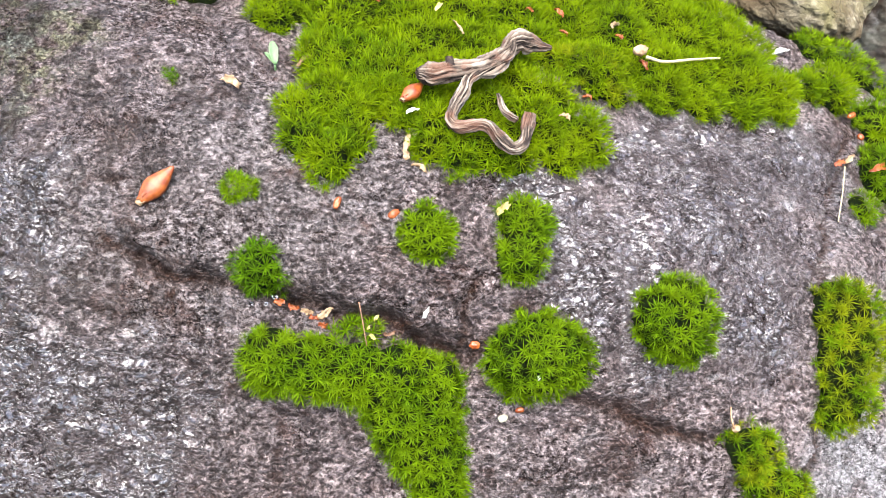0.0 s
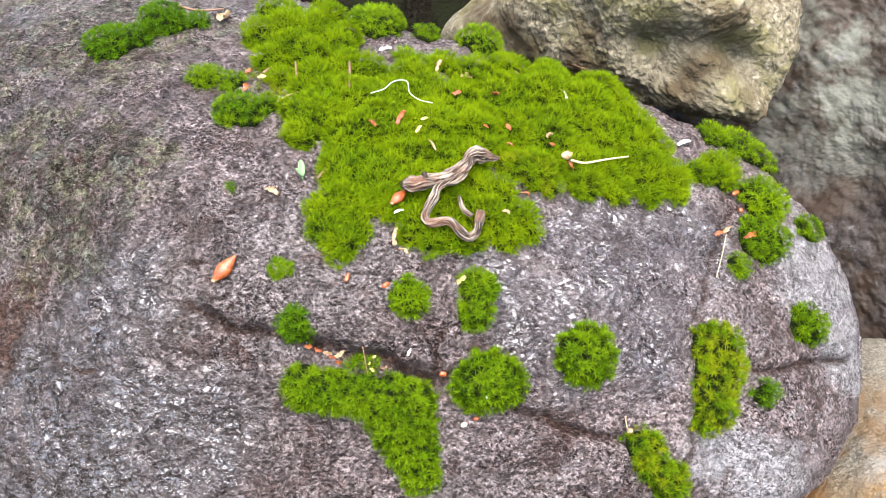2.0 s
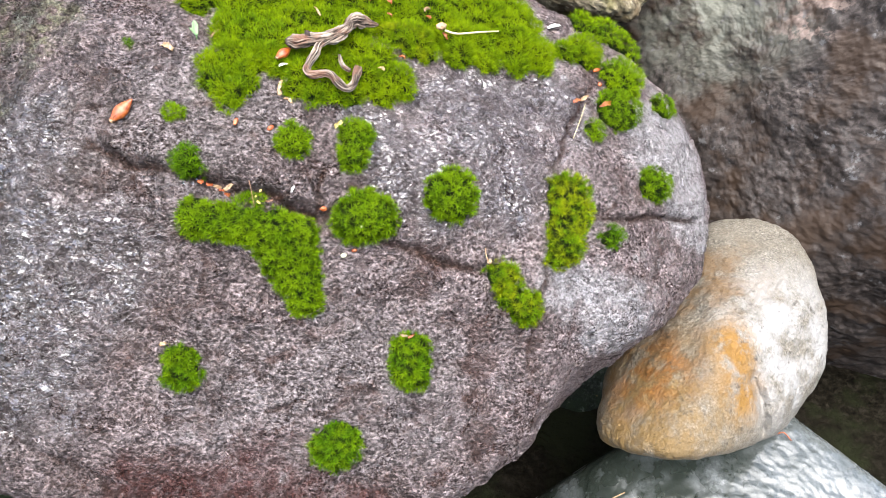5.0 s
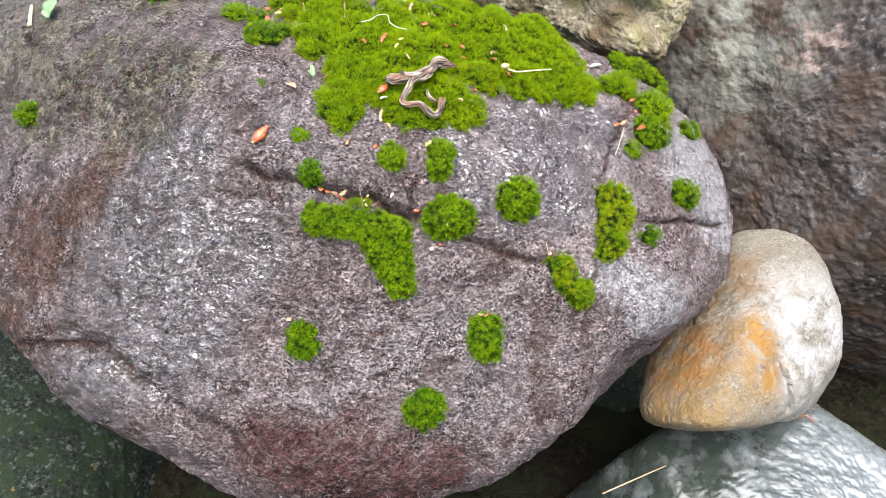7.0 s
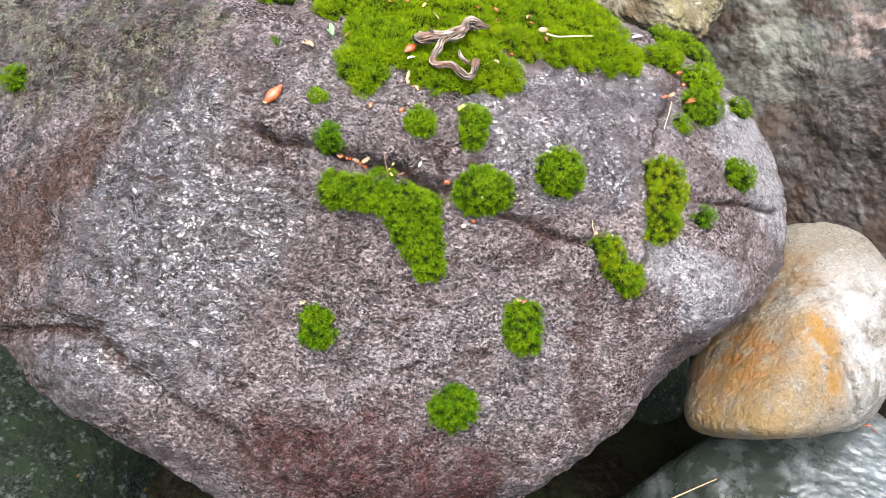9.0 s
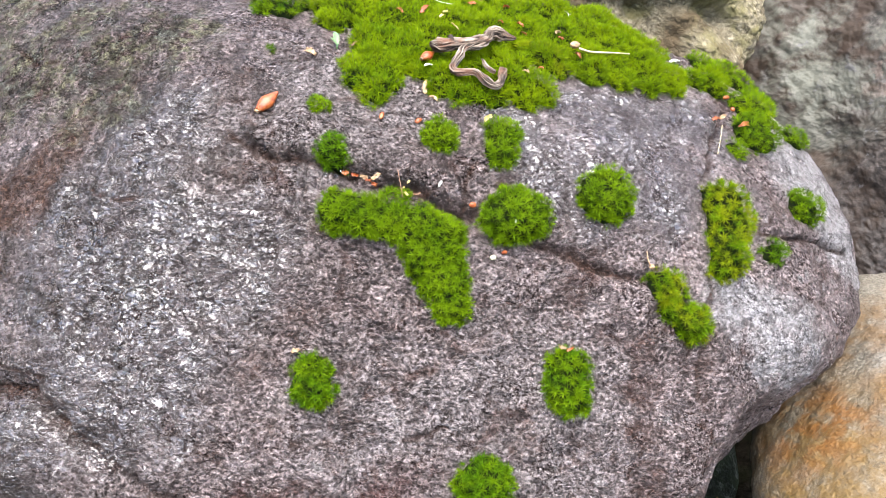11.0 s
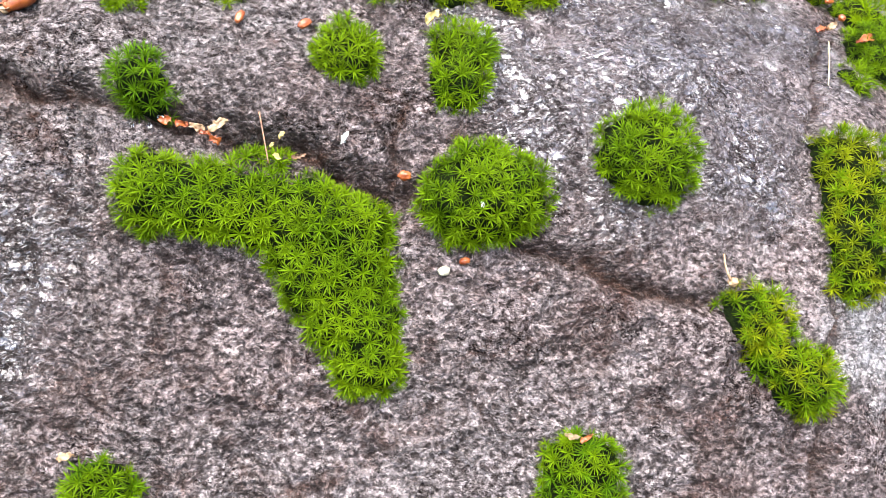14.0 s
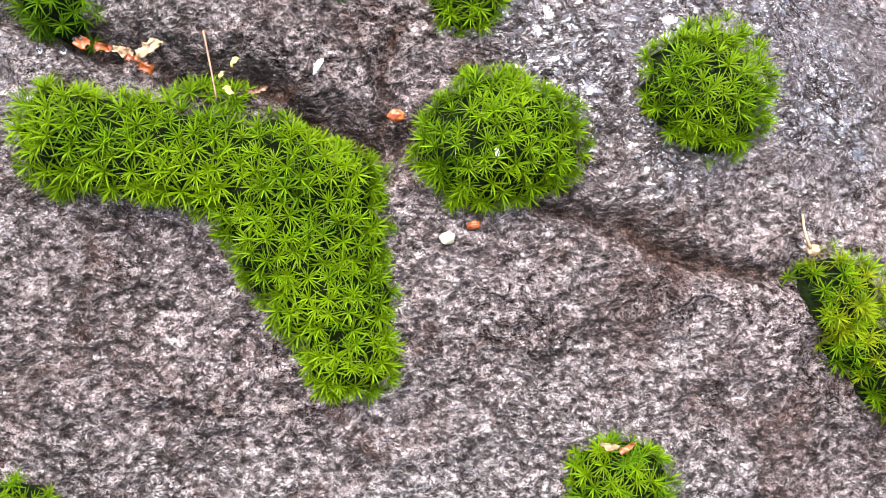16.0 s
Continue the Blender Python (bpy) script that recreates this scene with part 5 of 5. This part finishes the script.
ROOT = [
    ("stem", [(-0.0578, 0.0839, 0.0862), (-0.0525, 0.0864, 0.0845), (-0.0458, 0.0898, 0.0841), (-0.0382, 0.0932, 0.0835), (-0.0316, 0.0978, 0.0827), (-0.0262, 0.1060, 0.0819), (-0.0223, 0.1158, 0.0823), (-0.0186, 0.1213, 0.0835), (-0.0131, 0.1239, 0.0816), (-0.0082, 0.1237, 0.0806), (-0.0034, 0.1247, 0.0793)], [0.0041, 0.0041, 0.0038, 0.0038, 0.0044, 0.0041, 0.0036, 0.0038, 0.0041, 0.0027, 0.0008]),
    ("branch", [(-0.0196, 0.1136, 0.0877), (-0.0208, 0.1095, 0.0832), (-0.0259, 0.1008, 0.0835), (-0.0329, 0.0938, 0.0834), (-0.0376, 0.0881, 0.0820), (-0.0391, 0.0814, 0.0796), (-0.0415, 0.0737, 0.0774), (-0.0423, 0.0684, 0.0749), (-0.0386, 0.0659, 0.0733), (-0.0318, 0.0690, 0.0727), (-0.0267, 0.0696, 0.0719), (-0.0219, 0.0662, 0.0690), (-0.0165, 0.0640, 0.0660), (-0.0124, 0.0678, 0.0658), (-0.0116, 0.0755, 0.0683), (-0.0108, 0.0822, 0.0704)], [0.0013, 0.0016, 0.0018, 0.0021, 0.0022, 0.0024, 0.0024, 0.0022, 0.0024, 0.0022, 0.0021, 0.0022, 0.0022, 0.0022, 0.0022, 0.0024]),
    ("twig", [(-0.0246, 0.0907, 0.0748), (-0.0215, 0.0819, 0.0721), (-0.0159, 0.0795, 0.0696)], [0.0012, 0.0012, 0.0014]),
]



def smooth_line(points, per=6):
    """A rounded line through points."""
    p = np.array(points, float)
    if len(p) < 3:
        return np.array([p[0] + (p[-1] - p[0]) * t for t in np.linspace(0, 1, per + 1)])
    ext = np.vstack([2 * p[0] - p[1], p, 2 * p[-1] - p[-2]])
    out = []
    for a, b, c, d in zip(ext[:-3], ext[1:-2], ext[2:-1], ext[3:]):
        for t in np.linspace(0, 1, per, endpoint=False):
            out.append(0.5 * (2 * b + (c - a) * t + (2 * a - 5 * b + 4 * c - d) * t**2 + (3 * b - a - 3 * c + d) * t**3))
    return np.array(out + [p[-1]])


def tube(line, radii, sides=8, grooves=0.0, seed=0, ends=True):
    """A tube along a line, with a radius at each place, furrowed lengthwise if asked."""
    line = np.asarray(line)
    way = np.gradient(line, axis=0)
    way /= np.maximum(np.linalg.norm(way, axis=1), 1e-9)[:, None]
    ref = np.array((0.1, -0.3, 1.0))
    side = np.cross(way, ref)
    side /= np.linalg.norm(side, axis=1)[:, None]
    other = np.cross(side, way)
    a = np.linspace(0, 2 * math.pi, sides, endpoint=False)
    twist = np.linspace(0, 1.4, len(line))[:, None] if grooves else 0
    r = np.asarray(radii)[:, None] * np.ones(sides)
    if grooves:
        cut = np.random.RandomState(seed).uniform(-1, 1, sides)
        along = np.array([fbm(line * 110 + k * 3.7, 2) for k in range(sides)]).T
        r = r * (1 + grooves * cut[None] + grooves * 0.9 * along)
    v = line[:, None] + r[..., None] * (np.cos(a + twist)[..., None] * side[:, None] + np.sin(a + twist)[..., None] * other[:, None])
    n, v = len(line), v.reshape(-1, 3)
    i, j = np.meshgrid(np.arange(n - 1), np.arange(sides), indexing="ij")
    j2 = (j + 1) % sides
    q = np.stack([i * sides + j, i * sides + j2, (i + 1) * sides + j2, (i + 1) * sides + j], -1).reshape(-1, 4)
    f = np.concatenate([q[:, [0, 1, 2]], q[:, [0, 2, 3]]])
    if ends:
        k = np.arange(sides)
        k2 = (k + 1) % sides
        v = np.vstack([v, line[0], line[-1]])
        f = np.concatenate([f, np.stack([np.full(sides, len(v) - 2), k2, k], 1), np.stack([np.full(sides, len(v) - 1), (n - 1) * sides + k, (n - 1) * sides + k2], 1)])
    return v, f


def blade(length, width, curl, bend, rng, rows=9, cols=7, thick=0.00025, crinkle=0.12, point=(0.15, 0.05)):
    """A thin curled scale or leaf along +X, with two faces and an edge between them."""
    s, t = np.meshgrid(np.linspace(0, 1, rows), np.linspace(-1, 1, cols), indexing="ij")
    shape = np.maximum(0.06, (np.sin(np.pi * (point[0] + (1 - point[0] - point[1]) * s)) ** 0.75))
    ang = curl * t
    half = width / 2
    y = half * shape * np.sin(ang) / max(curl, 0.2)
    z = -half * shape * (np.cos(ang) - 1) / max(curl, 0.2)
    x = length * (s - 0.5)
    z = z + bend * length * (1 - (2 * s - 1) ** 2)
    p = np.stack([x, y, z], -1).reshape(-1, 3)
    p += width * crinkle * np.stack([fbm(p / width * 2 + rng.uniform(0, 50) + k * 5, 2) for k in range(3)], 1)
    top = p + (0, 0, thick)
    i, j = np.meshgrid(np.arange(rows - 1), np.arange(cols - 1), indexing="ij")
    k = (i * cols + j).ravel()
    q = np.stack([k, k + cols, k + cols + 1, k + 1], 1)
    n = rows * cols
    rim = [r * cols for r in range(rows)] + [(rows - 1) * cols + c for c in range(1, cols)] + [r * cols + cols - 1 for r in range(rows - 2, -1, -1)] + list(range(cols - 2, 0, -1))
    e = np.array([(a, b, b + n, a + n) for a, b in zip(rim, rim[1:] + rim[:1])])
    return np.vstack([p, top]), np.vstack([q[:, ::-1], q + n, e])


def frame_on(a, b):
    """A pose midway between two places, with X along them and Z out of the rock."""
    a, b = np.array(a), np.array(b)
    mid = (a + b) / 2
    out = boulder_surface(mid)[1][0]
    x = (b - a) / np.linalg.norm(b - a)
    z = out - (out @ x) * x
    z /= np.linalg.norm(z)
    y = np.cross(z, x)
    m = Matrix.Identity(4)
    for r in range(3):
        m[r][0], m[r][1], m[r][2], m[r][3] = x[r], y[r], z[r], mid[r]
    return m, float(np.linalg.norm(b - a))


def build_bud(m, length, width, material, rng, label, category):
    root = new("bud_scale")
    root.location = m.translation
    tagged(root, label, category)
    d, tris = sphere_grid((1, 0, 0), 14, 12, 22, 90)
    v = d * (length / 2, width * 0.56, width * 0.42)
    taper = 1 - 0.5 * np.clip(d[:, 0] + 0.25, 0, 1) ** 1.2 - 0.3 * np.clip(-d[:, 0], 0, 1)
    v[:, 1:] *= taper[:, None]
    v[:, 2] += width * 0.3
    piece("body", mesh_of("body", v, tris, material), root, m)
    for k, (turn, size, shift) in enumerate(((0, 0.7, -0.1), (100, 0.66, -0.14), (-100, 0.66, -0.16), (40, 0.5, -0.3), (-50, 0.5, -0.3))):
        v, f = blade(length * size, width * size * 1.15, 1.35, 0.10, rng, 11, 7, 0.0003, 0.05, (0.22, 0.02))
        v[:, 2] -= width * 0.34 * size
        me = mesh_of("scale", v, f, material if k < 3 else M_HUSK)
        piece("scale", me, root, m @ pose(length * shift, 0, width * 0.3, turn + 180, 0, 0), "" if k < 3 else "pale papery scale at the base")


def build_seed(m, length, width, material, rng, label, category):
    d, tris = sphere_grid((0, 0, 1), 10, 8, 20, 90)
    v = d * (length * 0.44, width * 0.42, width * 0.34)
    v *= (1 + 0.35 * fbm(d * 1.8 + rng.uniform(0, 40), 3))[:, None]
    v[:, 2] += width * 0.25
    ob = piece(category.replace(" ", "_"), mesh_of("seed", v, tris, material), None, m)
    tagged(ob, label, category)


def build_sprout(m, length, width, material, rng, label, category):
    root = new(category)
    root.location = m.translation
    tagged(root, label, category)
    for k, (turn, size) in enumerate(((0, 1.0), (38, 0.62))):
        v, f = blade(length * size, width * size * 0.8, 0.7, 0.12, rng, 11, 7, 0.0003, 0.06, (0.06, 0.02))
        v[:, 0] += length * size / 2
        piece("leaf", mesh_of("leaf", v, f, material), root, m @ pose(-length / 2, 0, 0.001, 0, -25, turn))
    line = smooth_line([(-length * 0.5, 0, -0.003), (-length * 0.5, 0, 0.001)], 4)
    v, f = tube(line, [0.0005] * len(line), 6)
    piece("stem", mesh_of("stem", v, f, material), root, m)


def build_litter():
    rng = np.random.RandomState(21)
    for kind, material, label, category, places, width in LITTER:
        if kind == "stalk":
            line = smooth_line(places, 5)
            r = width / 2 * np.linspace(1.0, 0.7, len(line)) * (1 + 0.15 * fbm(line * 900, 2))
            v, f = tube(line - places[0], r, 7)
            tagged(piece(category, mesh_of(category, v, f, material), None, Matrix.Translation(places[0])), label, category)
            continue
        m, length = frame_on(places[0], places[-1])
        if kind == "bud":
            build_bud(m, length, width, material, rng, label, category)
        elif kind in ("seed", "drop"):
            build_seed(m, length, width, material, rng, label, category)
        elif kind == "sprout":
            build_sprout(m, length, width, material, rng, label, category)
        else:
            v, f = blade(length * 0.88, width * 0.9, rng.uniform(0.6, 1.6), rng.uniform(0.0, 0.2), rng, 11, 7, 0.00022, 0.5, (rng.uniform(0.1, 0.3), rng.uniform(0.05, 0.25)))
            ob = piece(category.replace(" ", "_"), mesh_of("scrap", v, f, material), None, m @ pose(0, 0, 0.0005, rng.uniform(-25, 25), rng.uniform(-10, 10), 0))
            tagged(ob, label, category)


def build_dead_root():
    at = np.array(ROOT[0][1][0])
    root = new("dead_root")
    root.location = at
    tagged(root, "twisted grey-brown dead root lying on the moss", "dead root")
    for k, (name, places, radii) in enumerate(ROOT):
        line = smooth_line(places, 14)
        n, sides = len(line), 72
        r = np.interp(np.linspace(0, 1, n), np.linspace(0, 1, len(radii)), radii)
        r = r * (1 + 0.35 * fbm(line * 75 + k, 2))
        way = np.gradient(line, axis=0)
        way /= np.linalg.norm(way, axis=1)[:, None]
        side = np.cross(way, (0.1, -0.4, 1.0))
        side /= np.linalg.norm(side, axis=1)[:, None]
        up = np.cross(side, way)
        a = np.linspace(0, 2 * math.pi, sides, endpoint=False)
        along = np.concatenate([[0], np.cumsum(np.linalg.norm(np.diff(line, axis=0), axis=1))])
        # deep furrows that wind slowly round it
        turn = a[None] + (along * 16 + 1.3 * fbm(line * 45 + k, 2))[:, None]
        q = np.stack([np.cos(turn) * 2.3, np.sin(turn) * 2.3, np.broadcast_to((along * 60)[:, None], turn.shape)], -1).reshape(-1, 3)
        crease = np.abs(gnoise(q * (1.3, 1.3, 1.0) + k * 9)) * 1.6
        fine = np.abs(gnoise(q * (3.2, 3.2, 1.4) + 3))
        cut = (crease + 0.45 * fine).reshape(n, sides)
        # colour value falls with furrow depth
        streak = np.clip(0.15 + 1.1 * crease + 0.9 * fine - 0.25, 0, 1)
        torn = np.clip((along / 0.006 + 0.5)[:, None] + 0.8 * gnoise(np.c_[np.cos(a) * 1.6, np.sin(a) * 1.6, a * 0 + k + 0.5])[None], 0.3, 1)
        rr = r[:, None] * (0.60 + np.minimum(cut, 0.7)) * torn
        v = line[:, None] + rr[..., None] * (np.cos(a)[None, :, None] * side[:, None] * 1.05 + np.sin(a)[None, :, None] * up[:, None] * 0.9)
        v += 0.0004 * np.stack([fbm(v.reshape(-1, 3) * 420 + c * 7, 2) for c in range(3)], 1).reshape(v.shape)
        mouth = line[0] + way[0] * r[0] * 1.9
        v = np.vstack([v.reshape(-1, 3), mouth, line[-1] + way[-1] * r[-1] * 0.5])
        i, j = np.meshgrid(np.arange(n - 1), np.arange(sides), indexing="ij")
        j2 = (j + 1) % sides
        f = np.stack([i * sides + j, i * sides + j2, (i + 1) * sides + j2, (i + 1) * sides + j], -1).reshape(-1, 4)
        e = np.arange(sides)
        e2 = (e + 1) % sides
        f = np.concatenate([f[:, [0, 1, 2]], f[:, [0, 2, 3]], np.stack([np.full(sides, len(v) - 2), e2, e], 1), np.stack([np.full(sides, len(v) - 1), (n - 1) * sides + e, (n - 1) * sides + e2], 1)])
        me = mesh_of(name, v - at, f, M_WOOD)
        attribute(me, "streak", np.concatenate([streak, [0.05, 0.4]]))
        piece(name, me, root, Matrix.Translation(at), "dark brown side branch" if name == "branch" else "")
        for j in range(7 if name == "stem" else 3):
            lo = int(n * (0.0, 0.3, 0.12, 0.5, 0.02, 0.6, 0.25)[j])
            hi = min(n, lo + int(n * (0.45, 0.4, 0.5, 0.45, 0.3, 0.38, 0.3)[j]))
            s = slice(lo, hi)
            t = j * 0.95 + 0.4 + along[s] * 16
            off = r[s, None] * 0.95 * (np.cos(t)[:, None] * side[s] + np.sin(t)[:, None] * up[s] * 0.9)
            strand = line[s] + off + 0.0006 * np.stack([fbm(line[s] * 150 + j * 5 + c, 2) for c in range(3)], 1)
            v, f = tube(strand - at, r[s] * 0.2 * np.sin(np.linspace(0.25, 2.9, hi - lo)), 8)
            me = mesh_of("fibre", v, f, M_WOOD)
            attribute(me, "streak", np.full(len(v), 0.35 + 0.08 * (j % 4)))
            piece("fibre", me, root, Matrix.Translation(at))
    # a broken side stub
    c = np.array(ROOT[0][1][2])
    line = np.array([c + (0, 0, 0.0), c + (0.0005, 0.002, 0.003), c + (0.0, 0.004, 0.0045)])
    v, f = tube(line - at, (0.0026, 0.0022, 0.0018), 14, 0.25, 8)
    me = mesh_of("stub", v, f, M_WOOD)
    attribute(me, "streak", np.full(len(v), 0.12))
    piece("stub", me, root, Matrix.Translation(at), "broken side stub")


build_litter()
build_dead_root()
